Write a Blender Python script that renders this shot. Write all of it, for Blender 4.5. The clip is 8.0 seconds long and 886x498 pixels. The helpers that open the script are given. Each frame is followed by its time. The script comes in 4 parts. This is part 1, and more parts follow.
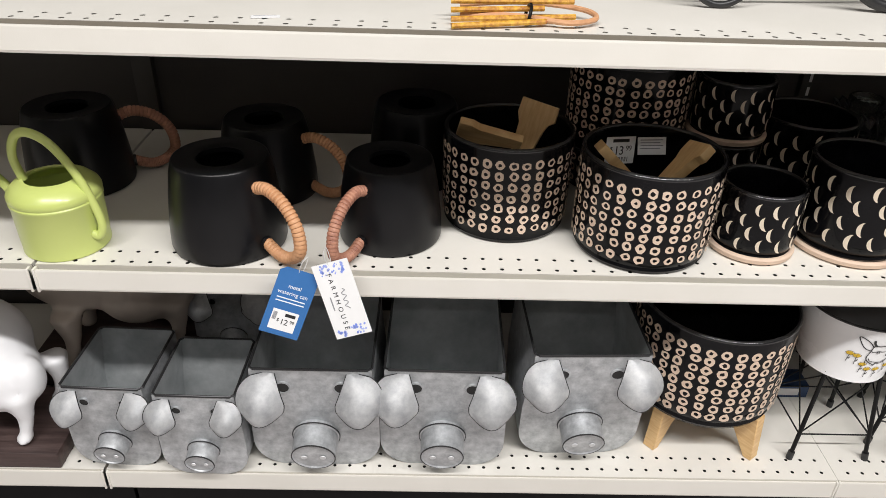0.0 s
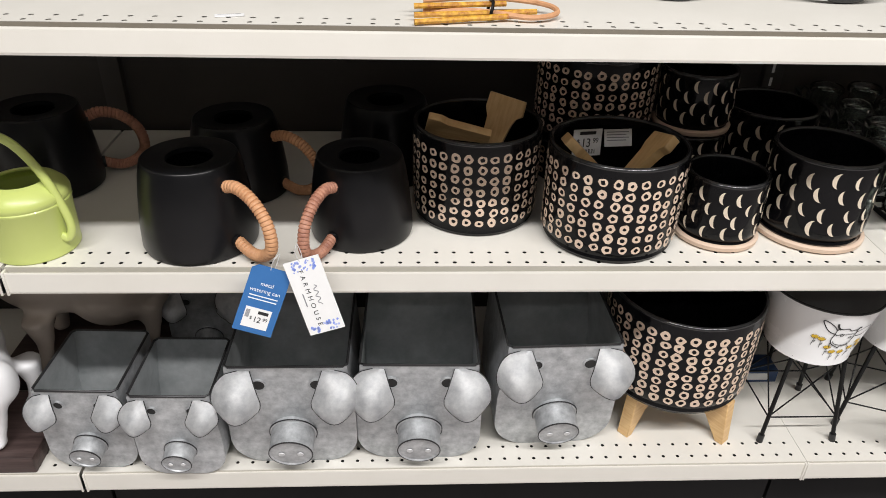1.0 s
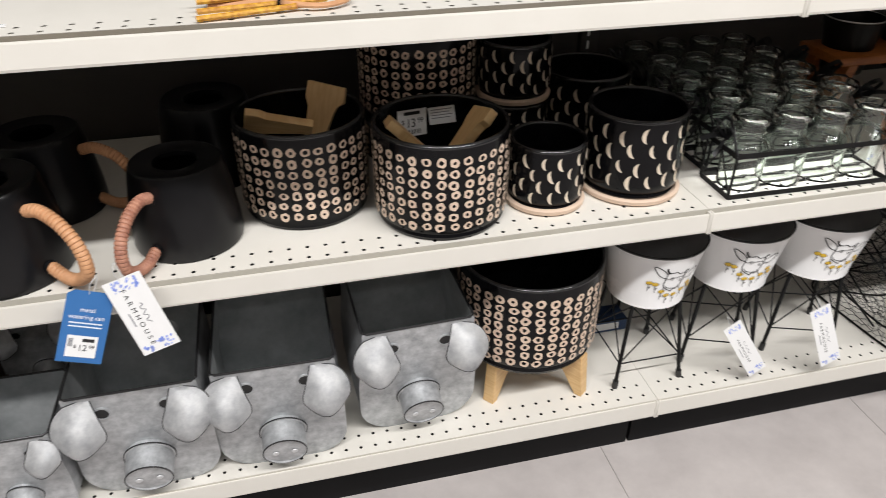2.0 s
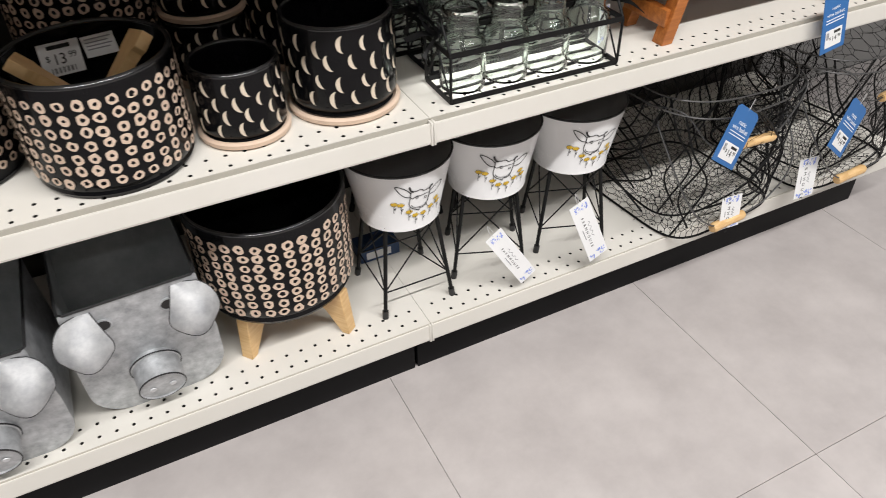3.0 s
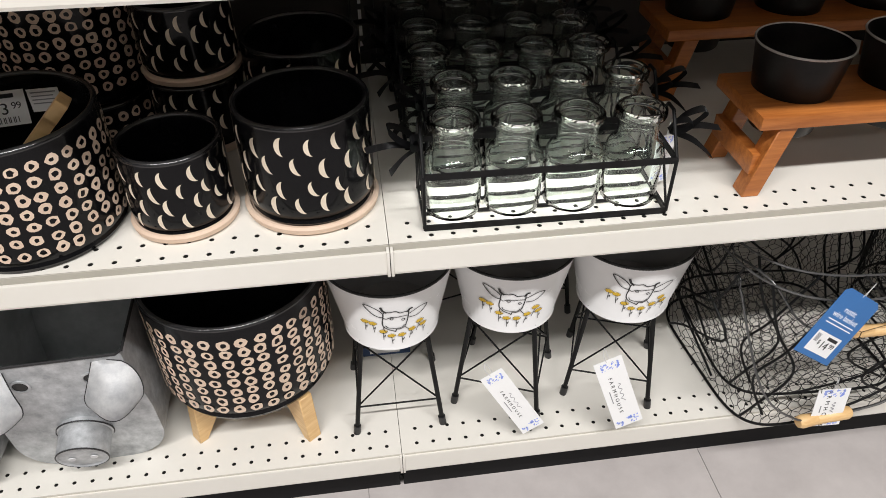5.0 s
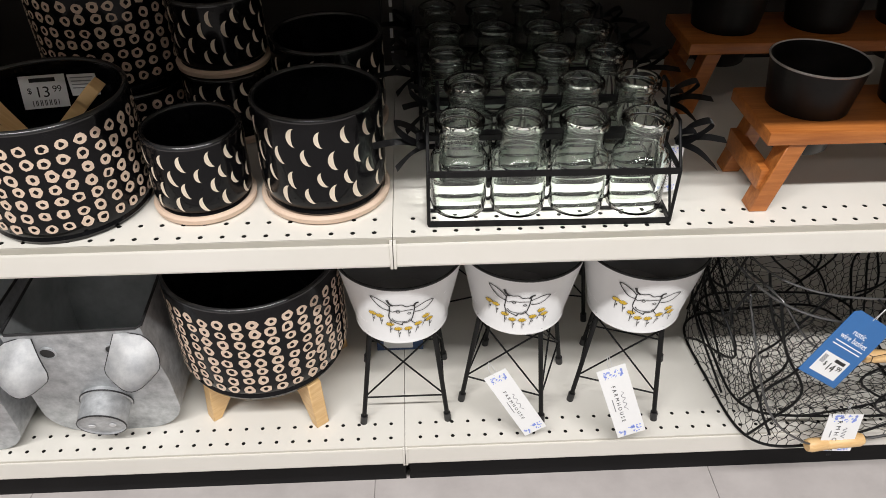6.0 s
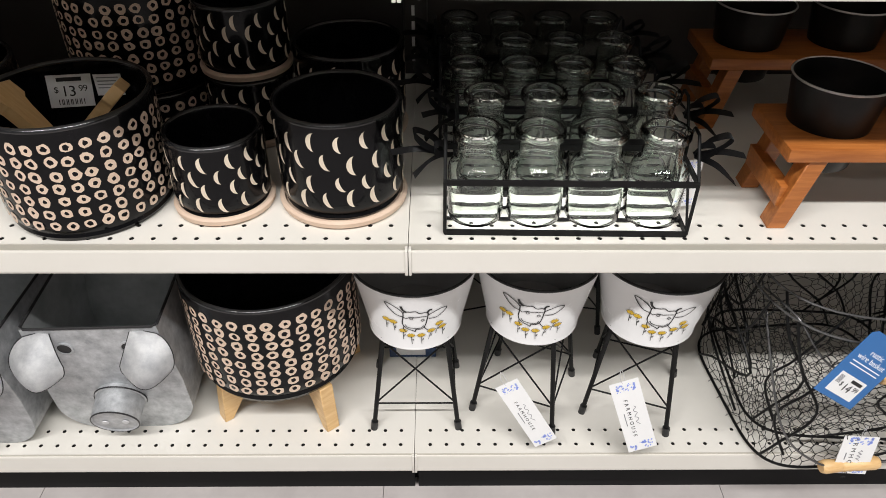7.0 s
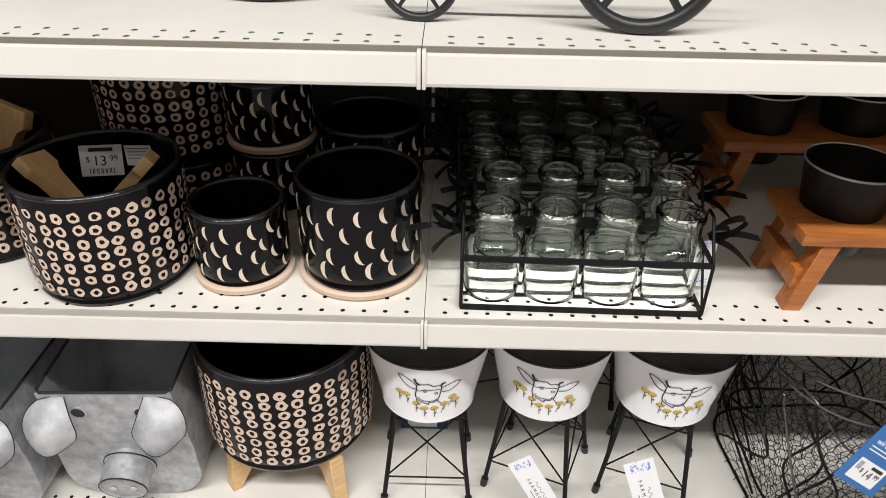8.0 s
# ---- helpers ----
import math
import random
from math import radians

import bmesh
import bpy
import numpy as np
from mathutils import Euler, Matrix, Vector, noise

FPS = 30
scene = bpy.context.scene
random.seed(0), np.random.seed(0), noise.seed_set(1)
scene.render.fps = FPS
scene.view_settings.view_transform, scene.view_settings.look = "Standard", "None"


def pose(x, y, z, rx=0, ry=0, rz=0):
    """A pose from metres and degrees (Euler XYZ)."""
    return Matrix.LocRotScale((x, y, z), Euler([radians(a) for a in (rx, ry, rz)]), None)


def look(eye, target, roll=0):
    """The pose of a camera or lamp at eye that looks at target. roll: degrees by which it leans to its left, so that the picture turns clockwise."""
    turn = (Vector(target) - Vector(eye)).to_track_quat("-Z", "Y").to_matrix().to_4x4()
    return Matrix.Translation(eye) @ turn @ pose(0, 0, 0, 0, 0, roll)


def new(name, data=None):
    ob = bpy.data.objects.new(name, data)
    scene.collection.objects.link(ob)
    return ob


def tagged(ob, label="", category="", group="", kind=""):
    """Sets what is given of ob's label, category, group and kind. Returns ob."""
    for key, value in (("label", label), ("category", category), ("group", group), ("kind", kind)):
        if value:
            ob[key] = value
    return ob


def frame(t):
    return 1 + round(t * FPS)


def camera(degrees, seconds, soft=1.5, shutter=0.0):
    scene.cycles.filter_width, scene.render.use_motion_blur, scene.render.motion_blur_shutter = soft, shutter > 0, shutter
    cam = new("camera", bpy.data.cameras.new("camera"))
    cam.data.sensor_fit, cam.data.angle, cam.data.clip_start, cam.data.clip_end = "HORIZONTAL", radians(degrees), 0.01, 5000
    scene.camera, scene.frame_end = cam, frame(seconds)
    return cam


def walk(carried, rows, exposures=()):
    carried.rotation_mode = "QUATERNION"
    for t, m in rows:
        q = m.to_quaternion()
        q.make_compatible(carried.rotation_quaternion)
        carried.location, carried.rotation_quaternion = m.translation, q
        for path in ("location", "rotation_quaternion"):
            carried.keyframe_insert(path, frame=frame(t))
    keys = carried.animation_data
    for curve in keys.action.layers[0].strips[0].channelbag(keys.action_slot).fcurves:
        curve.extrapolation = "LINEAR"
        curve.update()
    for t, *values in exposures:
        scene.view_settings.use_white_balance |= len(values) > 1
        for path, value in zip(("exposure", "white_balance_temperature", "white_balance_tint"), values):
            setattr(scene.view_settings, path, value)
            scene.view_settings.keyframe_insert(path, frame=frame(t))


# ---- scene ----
cam = camera(62.69, 8.0, soft=0.5, shutter=0.2)
PATH = [
    (0, (0.5242, 0.1647, 1.1299), (0.5635, 1.8757, 0.0951), 1.91),
    (0.5, (0.5326, 0.1558, 1.1325), (0.5789, 1.8680, 0.0936), 1.74),
    (1, (0.5360, 0.1537, 1.1321), (0.6306, 1.8592, 0.0918), 1.60),
    (1.5, (0.5480, 0.1450, 1.1296), (0.7478, 1.8369, 0.0820), 0.60),
    (2, (0.6028, 0.1574, 1.1401), (1.0074, 1.7871, 0.0538), 0.14),
    (2.2, (0.6313, 0.1524, 1.1245), (1.1449, 1.7516, 0.0387), -0.50),
    (3.3, (0.9239, 0.2370, 1.0880), (1.6102, 1.5857, -0.2197), -0.76),
    (3.5, (0.9662, 0.2785, 1.0981), (1.6161, 1.6471, -0.2075), -0.40),
    (4, (1.0347, 0.3226, 1.1018), (1.5583, 1.7595, -0.1870), -0.42),
    (4.5, (1.1203, 0.3411, 1.0993), (1.4596, 1.8644, -0.1515), -0.81),
    (4.7, (1.1556, 0.3549, 1.0976), (1.4302, 1.8876, -0.1576), -0.58),
    (5.8, (1.2415, 0.3166, 1.1033), (1.3397, 1.8875, -0.1306), -0.21),
    (6, (1.2480, 0.3158, 1.1018), (1.3162, 1.8898, -0.1302), -0.17),
    (6.5, (1.2492, 0.3127, 1.1004), (1.2941, 1.8945, -0.1227), 0.30),
    (7, (1.2489, 0.3129, 1.1015), (1.2734, 1.9038, -0.1104), 0.52),
    (7.5, (1.2459, 0.3129, 1.1056), (1.2509, 1.9519, -0.0404), 0.82),
    (8, (1.2428, 0.3118, 1.1173), (1.2337, 2.0026, 0.0491), 1.16),
]
walk(cam, [(t, look(eye, target, roll)) for t, eye, target, roll in PATH])

# ---- light ----
world = bpy.data.worlds.new("store_air")
world.use_nodes = True
world.node_tree.nodes["Background"].inputs[0].default_value = (0.9, 0.95, 1.0, 1)
world.node_tree.nodes["Background"].inputs[1].default_value = 0.018
scene.world = world
scene.view_settings.exposure = 0.0


def strip_lamp(x, y, z, length, width, watts):
    lamp = bpy.data.lights.new("strip_lamp", "AREA")
    lamp.shape, lamp.size, lamp.size_y, lamp.energy = "RECTANGLE", length, width, watts
    lamp.color = (1.0, 0.98, 0.965)
    ob = new("strip_lamp", lamp)
    ob.matrix_world = pose(x, y, z)
    return ob


strip_lamp(1.2, -0.78, 3.40, 4.4, 0.16, 212)
strip_lamp(1.0, -2.55, 3.40, 9.0, 0.16, 40)


# ---- materials ----
def material(name, colour, rough=0.5, metal=0.0, colour2=None, scale=20.0, fine=0.0, bump=0.0, bump_scale=200.0, coat=0.0, vary=0.0, stretch=None, gloss=0.5):
    m = bpy.data.materials.new(name)
    m.use_nodes = True
    nt = m.node_tree
    b = nt.nodes["Principled BSDF"]
    b.inputs["Roughness"].default_value = rough
    b.inputs["Metallic"].default_value = metal
    b.inputs["Coat Weight"].default_value = coat
    b.inputs["Specular IOR Level"].default_value = gloss
    b.inputs["Base Color"].default_value = (*colour, 1)
    tc = nt.nodes.new("ShaderNodeTexCoord")
    mp = nt.nodes.new("ShaderNodeMapping")
    nt.links.new(tc.outputs["Object"], mp.inputs[0])
    if stretch:
        mp.inputs["Scale"].default_value = stretch
    if colour2:
        no = nt.nodes.new("ShaderNodeTexNoise")
        no.inputs["Scale"].default_value = scale
        no.inputs["Detail"].default_value = 8
        no.inputs["Roughness"].default_value = 0.65
        nt.links.new(mp.outputs[0], no.inputs["Vector"])
        ramp = nt.nodes.new("ShaderNodeValToRGB")
        ramp.color_ramp.elements[0].position, ramp.color_ramp.elements[1].position = 0.32, 0.68
        ramp.color_ramp.elements[0].color, ramp.color_ramp.elements[1].color = (*colour, 1), (*colour2, 1)
        nt.links.new(no.outputs["Fac"], ramp.inputs[0])
        out = ramp.outputs[0]
        if vary:
            info = nt.nodes.new("ShaderNodeObjectInfo")
            hsv = nt.nodes.new("ShaderNodeHueSaturation")
            rng = nt.nodes.new("ShaderNodeMapRange")
            rng.inputs["To Min"].default_value, rng.inputs["To Max"].default_value = 1 - vary, 1 + vary
            nt.links.new(info.outputs["Random"], rng.inputs["Value"])
            nt.links.new(rng.outputs[0], hsv.inputs["Value"])
            nt.links.new(out, hsv.inputs["Color"])
            out = hsv.outputs[0]
        nt.links.new(out, b.inputs["Base Color"])
        rr = nt.nodes.new("ShaderNodeMapRange")
        rr.inputs["To Min"].default_value, rr.inputs["To Max"].default_value = max(rough - 0.07, 0.02), min(rough + 0.09, 1)
        nt.links.new(no.outputs["Fac"], rr.inputs["Value"])
        nt.links.new(rr.outputs[0], b.inputs["Roughness"])
    if bump:
        n2 = nt.nodes.new("ShaderNodeTexNoise")
        n2.inputs["Scale"].default_value = bump_scale
        n2.inputs["Detail"].default_value = 4
        nt.links.new(mp.outputs[0], n2.inputs["Vector"])
        bp = nt.nodes.new("ShaderNodeBump")
        bp.inputs["Strength"].default_value = bump
        bp.inputs["Distance"].default_value = 0.001
        nt.links.new(n2.outputs["Fac"], bp.inputs["Height"])
        nt.links.new(bp.outputs[0], b.inputs["Normal"])
    return m


SHELF = material("cream_shelf_paint", (0.71, 0.685, 0.625), 0.42, colour2=(0.76, 0.735, 0.68), scale=6, bump=0.08, bump_scale=900)
# Brown-grey that paints the shade in the top rail's channel.
CHANNEL_SHADE = material("channel_shade_brown", (0.22, 0.195, 0.155), 0.45, colour2=(0.27, 0.24, 0.195), scale=5)
# Near-black that paints the shade inside the punched holes.
DARKHOLE = material("hole_shade_black", (0.012, 0.011, 0.010), 0.8)
# Lighter grey for the hole wells of the top shelf.
PALEHOLE = material("hole_pale_grey", (0.30, 0.285, 0.25), 0.7)
# Paler channel shade, painted on the middle and base rails.
CHANNEL_SHADE_PALE = material("channel_shade_cream", (0.50, 0.475, 0.415), 0.42, colour2=(0.56, 0.53, 0.47), scale=5)
KICK = material("black_kick_plate", (0.007, 0.007, 0.008), 0.55, colour2=(0.013, 0.013, 0.014), scale=8, gloss=0.1)
# Brown kept very dark: shade at the back of the shelves is included.
BACKPANEL = material("shaded_brown_panel", (0.035, 0.031, 0.028), 0.6, colour2=(0.05, 0.044, 0.04), scale=5)
UPRIGHT = material("upright_paint", (0.05, 0.046, 0.042), 0.5)
FLOORTILE = material("grey_vinyl_tile", (0.44, 0.405, 0.395), 0.40, colour2=(0.57, 0.53, 0.515), scale=6, bump=0.05, bump_scale=60, vary=0.03)
GROUT = material("tile_joint", (0.30, 0.28, 0.27), 0.7)
WALL = material("store_wall", (0.20, 0.195, 0.19), 0.8, colour2=(0.24, 0.235, 0.23), scale=3)
CEIL = material("ceiling_board", (0.30, 0.295, 0.29), 0.9, colour2=(0.34, 0.335, 0.33), scale=3)
BLACKPAINT = material("satin_black_can", (0.004, 0.004, 0.0048), 0.30, colour2=(0.007, 0.007, 0.008), scale=12, bump=0.06, bump_scale=500, gloss=0.32)
CERAMIC = material("black_glaze", (0.0035, 0.0035, 0.0042), 0.17, colour2=(0.006, 0.006, 0.007), scale=10, bump=0.04, bump_scale=60, gloss=0.12, coat=0.12)
LIP_GLAZE = material("glossy_glazed_lip", (0.010, 0.010, 0.011), 0.13, colour2=(0.018, 0.018, 0.019), scale=40, gloss=0.7)
MARK = material("bare_clay_mark", (0.62, 0.47, 0.36), 0.7, colour2=(0.72, 0.57, 0.45), scale=60)
MOON = material("bare_cream_mark", (0.66, 0.56, 0.44), 0.7, colour2=(0.75, 0.65, 0.52), scale=60)
SAUCER = material("pale_clay", (0.62, 0.46, 0.35), 0.65, colour2=(0.70, 0.54, 0.42), scale=25, bump=0.1, bump_scale=300)
CLAYEDGE = material("raw_clay_edge", (0.42, 0.33, 0.25), 0.7)
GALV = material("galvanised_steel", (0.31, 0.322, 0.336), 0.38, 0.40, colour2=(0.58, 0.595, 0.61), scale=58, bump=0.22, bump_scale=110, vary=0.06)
# Same steel in a lighter colour, for light caught by upturned ears.
GALV_LIT = material("galvanised_steel_lit", (0.52, 0.53, 0.55), 0.46, 0.25, colour2=(0.84, 0.845, 0.85), scale=40, bump=0.45, bump_scale=48)
# Inside zinc: light and blue-grey reflection are painted into this colour.
GALV_IN = material("zinc_inside_lit", (0.34, 0.362, 0.37), 0.42, 0.4, colour2=(0.55, 0.57, 0.58), scale=18, bump=0.08, bump_scale=60)
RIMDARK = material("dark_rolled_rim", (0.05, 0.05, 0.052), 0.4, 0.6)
EYE_SHADE = material("eye_hole_shade", (0.01, 0.01, 0.01), 0.5)
GREEN = material("lime_enamel", (0.52, 0.60, 0.17), 0.33, colour2=(0.56, 0.63, 0.20), scale=7, coat=0.2)
RATTAN = material("tan_cane", (0.50, 0.25, 0.12), 0.55, colour2=(0.66, 0.36, 0.19), scale=70, bump=0.3, bump_scale=300)
RATTAN_RED = material("reddish_cane", (0.27, 0.11, 0.075), 0.55, colour2=(0.52, 0.26, 0.17), scale=70, bump=0.3, bump_scale=300)
BAMBOO = material("light_bamboo", (0.66, 0.40, 0.17), 0.42, colour2=(0.80, 0.55, 0.27), scale=30, stretch=(1, 1, 8), bump=0.08, bump_scale=200)
ACACIA = material("orange_stained_wood", (0.27, 0.078, 0.014), 0.38, colour2=(0.47, 0.165, 0.038), scale=22, stretch=(0.5, 6, 6), bump=0.1, bump_scale=120, vary=0.06)
POTMETAL = material("dark_zinc_pot", (0.006, 0.0058, 0.0055), 0.34, 0.15, colour2=(0.017, 0.015, 0.014), scale=24, gloss=0.18)
POTRIM = material("worn_steel_rim", (0.62, 0.61, 0.60), 0.32, 0.8)
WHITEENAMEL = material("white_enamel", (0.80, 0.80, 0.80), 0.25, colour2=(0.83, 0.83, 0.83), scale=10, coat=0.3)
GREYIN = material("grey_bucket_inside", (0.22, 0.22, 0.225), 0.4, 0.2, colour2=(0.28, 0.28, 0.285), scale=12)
BLACKWIRE = material("black_wire", (0.006, 0.006, 0.0065), 0.42, colour2=(0.011, 0.011, 0.011), scale=60, gloss=0.16)
STEELWIRE = material("bare_steel_wire", (0.16, 0.16, 0.16), 0.38, 0.8)
INK = material("black_ink", (0.015, 0.015, 0.016), 0.6)
YELLOW = material("yellow_petals", (0.72, 0.47, 0.03), 0.6)
PAPER = material("white_card", (0.80, 0.80, 0.80), 0.55, colour2=(0.84, 0.84, 0.84), scale=30)
BLUECARD = material("blue_card", (0.028, 0.135, 0.37), 0.5, colour2=(0.036, 0.155, 0.41), scale=20)
BLUEBOX = material("navy_carton", (0.02, 0.05, 0.13), 0.5, colour2=(0.025, 0.06, 0.15), scale=20)
BLUEFLOWER = material("blue_print", (0.16, 0.25, 0.72), 0.6, colour2=(0.45, 0.52, 0.86), scale=90)
GREYINK = material("grey_ink", (0.25, 0.25, 0.27), 0.6)
WHITEINK = material("white_ink", (0.80, 0.83, 0.88), 0.6)
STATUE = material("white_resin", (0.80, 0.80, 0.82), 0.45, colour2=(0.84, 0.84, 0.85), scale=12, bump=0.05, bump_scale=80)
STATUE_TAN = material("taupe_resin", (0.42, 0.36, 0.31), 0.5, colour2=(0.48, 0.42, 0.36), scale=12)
PLINTH = material("dark_stained_board", (0.035, 0.020, 0.018), 0.5, colour2=(0.085, 0.055, 0.050), scale=18, stretch=(0.6, 7, 7), bump=0.3, bump_scale=90)
TYRE = material("black_plastic_wheel", (0.016, 0.016, 0.017), 0.42, bump=0.05, bump_scale=300)
ORANGE = material("orange_cane_stripe", (0.34, 0.10, 0.012), 0.45, colour2=(0.78, 0.46, 0.05), scale=190)
RIBBON = material("black_ribbon", (0.010, 0.010, 0.011), 0.3)
PLASTIC = material("clear_tie", (0.6, 0.6, 0.6), 0.3)

GLASS = bpy.data.materials.new("clear_glass")
GLASS.use_nodes = True
gb = GLASS.node_tree.nodes["Principled BSDF"]
gb.inputs["Base Color"].default_value = (0.955, 1.0, 0.972, 1)
gb.inputs["Roughness"].default_value = 0.01
gb.inputs["IOR"].default_value = 1.42
gb.inputs["Transmission Weight"].default_value = 1.0


# ---- mesh helpers ----
def part(name, bm, mat, parent=None, label="", smooth=True):
    me = bpy.data.meshes.new(name)
    bmesh.ops.recalc_face_normals(bm, faces=bm.faces)
    bm.to_mesh(me)
    bm.free()
    me.materials.append(mat)
    if smooth:
        me.polygons.foreach_set("use_smooth", [True] * len(me.polygons))
        me.set_sharp_from_angle(angle=radians(38))
    ob = new(name, me)
    if parent:
        ob.parent = parent
    if label:
        ob["label"] = label
    return ob


def thing(name, m, label, category, group=""):
    e = new(name)
    e.empty_display_size = 0.03
    e.matrix_basis = m
    return tagged(e, label, category, group)


def box(bm, x0, x1, y0, y1, z0, z1, m=None):
    vs = [bm.verts.new((x, y, z)) for z in (z0, z1) for y in (y0, y1) for x in (x0, x1)]
    for f in ((0, 1, 3, 2), (4, 6, 7, 5), (0, 4, 5, 1), (2, 3, 7, 6), (0, 2, 6, 4), (1, 5, 7, 3)):
        bm.faces.new([vs[i] for i in f])
    if m:
        bmesh.ops.transform(bm, matrix=m, verts=vs)
    return vs


def boxes(*dims, bevel=0.0):
    bm = bmesh.new()
    for d in dims:
        box(bm, *d)
    if bevel:
        bmesh.ops.bevel(bm, geom=bm.edges[:], offset=bevel, segments=2, affect="EDGES", profile=0.5)
    return bm


def lathe(profile, n=64, bm=None, m=None):
    """A turned shape from (radius, height) pairs."""
    bm = bm or bmesh.new()
    rings, made = [], []
    for r, z in profile:
        if r < 1e-6:
            ring = [bm.verts.new((0, 0, z))]
        else:
            ring = [bm.verts.new((r * math.cos(2 * math.pi * i / n), r * math.sin(2 * math.pi * i / n), z)) for i in range(n)]
        rings.append(ring)
        made += ring
    for a, b in zip(rings, rings[1:]):
        for i in range(n):
            j = (i + 1) % n
            if len(a) == 1 and len(b) > 1:
                bm.faces.new((a[0], b[j], b[i]))
            elif len(b) == 1 and len(a) > 1:
                bm.faces.new((a[i], a[j], b[0]))
            elif len(a) > 1:
                bm.faces.new((a[i], a[j], b[j], b[i]))
    if m:
        bmesh.ops.transform(bm, matrix=m, verts=made)
    return bm


def tube(points, radius, n=8, bm=None, closed=False, radii=None):
    """A round bar along points."""
    bm = bm or bmesh.new()
    pts = [Vector(p) for p in points]
    rings = []
    side = None
    for i, p in enumerate(pts):
        a = pts[i - 1] if (i > 0 or closed) else p
        b = pts[(i + 1) % len(pts)] if (i < len(pts) - 1 or closed) else p
        d = (b - a).normalized()
        if side is None:
            side = d.orthogonal().normalized()
        else:
            side = (side - d * side.dot(d)).normalized()
        up = d.cross(side)
        r = radii[i] if radii else radius
        rings.append([bm.verts.new(p + (side * math.cos(2 * math.pi * k / n) + up * math.sin(2 * math.pi * k / n)) * r) for k in range(n)])
    pairs = list(zip(rings, rings[1:]))
    for a, b in pairs:
        for k in range(n):
            bm.faces.new((a[k], a[(k + 1) % n], b[(k + 1) % n], b[k]))
    if closed:
        a, b = rings[-1], rings[0]
        best = min(range(n), key=lambda s: (a[0].co - b[s].co).length)
        for k in range(n):
            bm.faces.new((a[k], a[(k + 1) % n], b[(k + 1 + best) % n], b[(k + best) % n]))
    else:
        bm.faces.new(rings[0])
        bm.faces.new(rings[-1])
    return bm


def spline(points, steps=8, closed=False):
    """Points of a smooth line through the given ones."""
    p = [Vector(q) for q in points]
    n = len(p)
    out = []
    for i in range(n if closed else n - 1):
        a, b, c, d = (p[(i + k) % n] if closed else p[min(max(i + k, 0), n - 1)] for k in (-1, 0, 1, 2))
        for s in range(steps):
            t = s / steps
            out.append(0.5 * ((2 * b) + (c - a) * t + (2 * a - 5 * b + 4 * c - d) * t * t + (3 * b - a - 3 * c + d) * t ** 3))
    if not closed:
        out.append(p[-1])
    return out


def bars(parent, name, lines, radius, mat, n=8):
    for a, b in lines:
        part(name, tube((a, b), radius, n), mat, parent)


def patch(bm, outline, place, inner=None):
    """A flat mark: an outline in (u, v), or the band between two outlines, laid by place(u, v)."""
    a = [bm.verts.new(place(*q)) for q in outline]
    if inner:
        b = [bm.verts.new(place(*q)) for q in inner]
        for i in range(len(a)):
            j = (i + 1) % len(a)
            bm.faces.new((a[i], a[j], b[j], b[i]))
    else:
        bm.faces.new(a)


def stroke(bm, pts, width, place, taper=False):
    """A pen line through (u, v) points, laid by place(u, v)."""
    q = [Vector((u, v, 0)) for u, v in pts]
    q = [Vector(v) for v in spline(q, 5)]
    prev = None
    for i, c in enumerate(q):
        d = (q[min(i + 1, len(q) - 1)] - q[max(i - 1, 0)])
        d = d.normalized() if d.length > 1e-9 else Vector((1, 0, 0))
        w = width * (0.5 if not taper else 0.5 * (1 - 0.7 * abs(2 * i / max(len(q) - 1, 1) - 1)))
        s = Vector((-d.y, d.x, 0)) * w
        cur = (bm.verts.new(place(c.x + s.x, c.y + s.y)), bm.verts.new(place(c.x - s.x, c.y - s.y)))
        if prev:
            bm.faces.new((prev[0], prev[1], cur[1], cur[0]))
        prev = cur


def lettering(name, text, size, m, mat, parent, spacing=1.0):
    cu = bpy.data.curves.new(name, "FONT")
    cu.body, cu.size, cu.extrude = text, size, 0.0001
    cu.space_character = spacing
    cu.align_x, cu.align_y = "CENTER", "CENTER"
    cu.materials.append(mat)
    ob = new(name, cu)
    ob.parent = parent
    ob.matrix_basis = m
    return ob


# ---- structure: floor, ceiling, walls ----
YB, YM, YT = 1.000, 0.973, 0.892
ZB, ZM, ZT = 0.186, 0.598, 0.940
BAY = 1.219
BACK = 1.47

ground = part("floor", boxes((-4, 6, -4.2, 1.6, -0.05, -0.003)), GROUT, smooth=False)
tagged(ground, "grey vinyl tile store floor with faint joints", "floor", kind="structure")
ceiling = part("ceiling", boxes((-4, 6, -4.2, 1.6, 3.55, 3.6)), CEIL, smooth=False)
tagged(ceiling, "plain pale ceiling over the aisle", "ceiling", kind="structure")
for nm, d in (("wall_south", (-4, 6, -4.25, -4.2, 0, 3.55)), ("wall_west", (-4.05, -4, -4.2, 1.6, 0, 3.55)), ("wall_east", (6, 6.05, -4.2, 1.6, 0, 3.55)), ("wall_north", (-4, 6, 1.6, 1.65, 0, 3.55))):
    tagged(part(nm, boxes(d), WALL, smooth=False), "plain painted store wall", "wall", kind="structure")


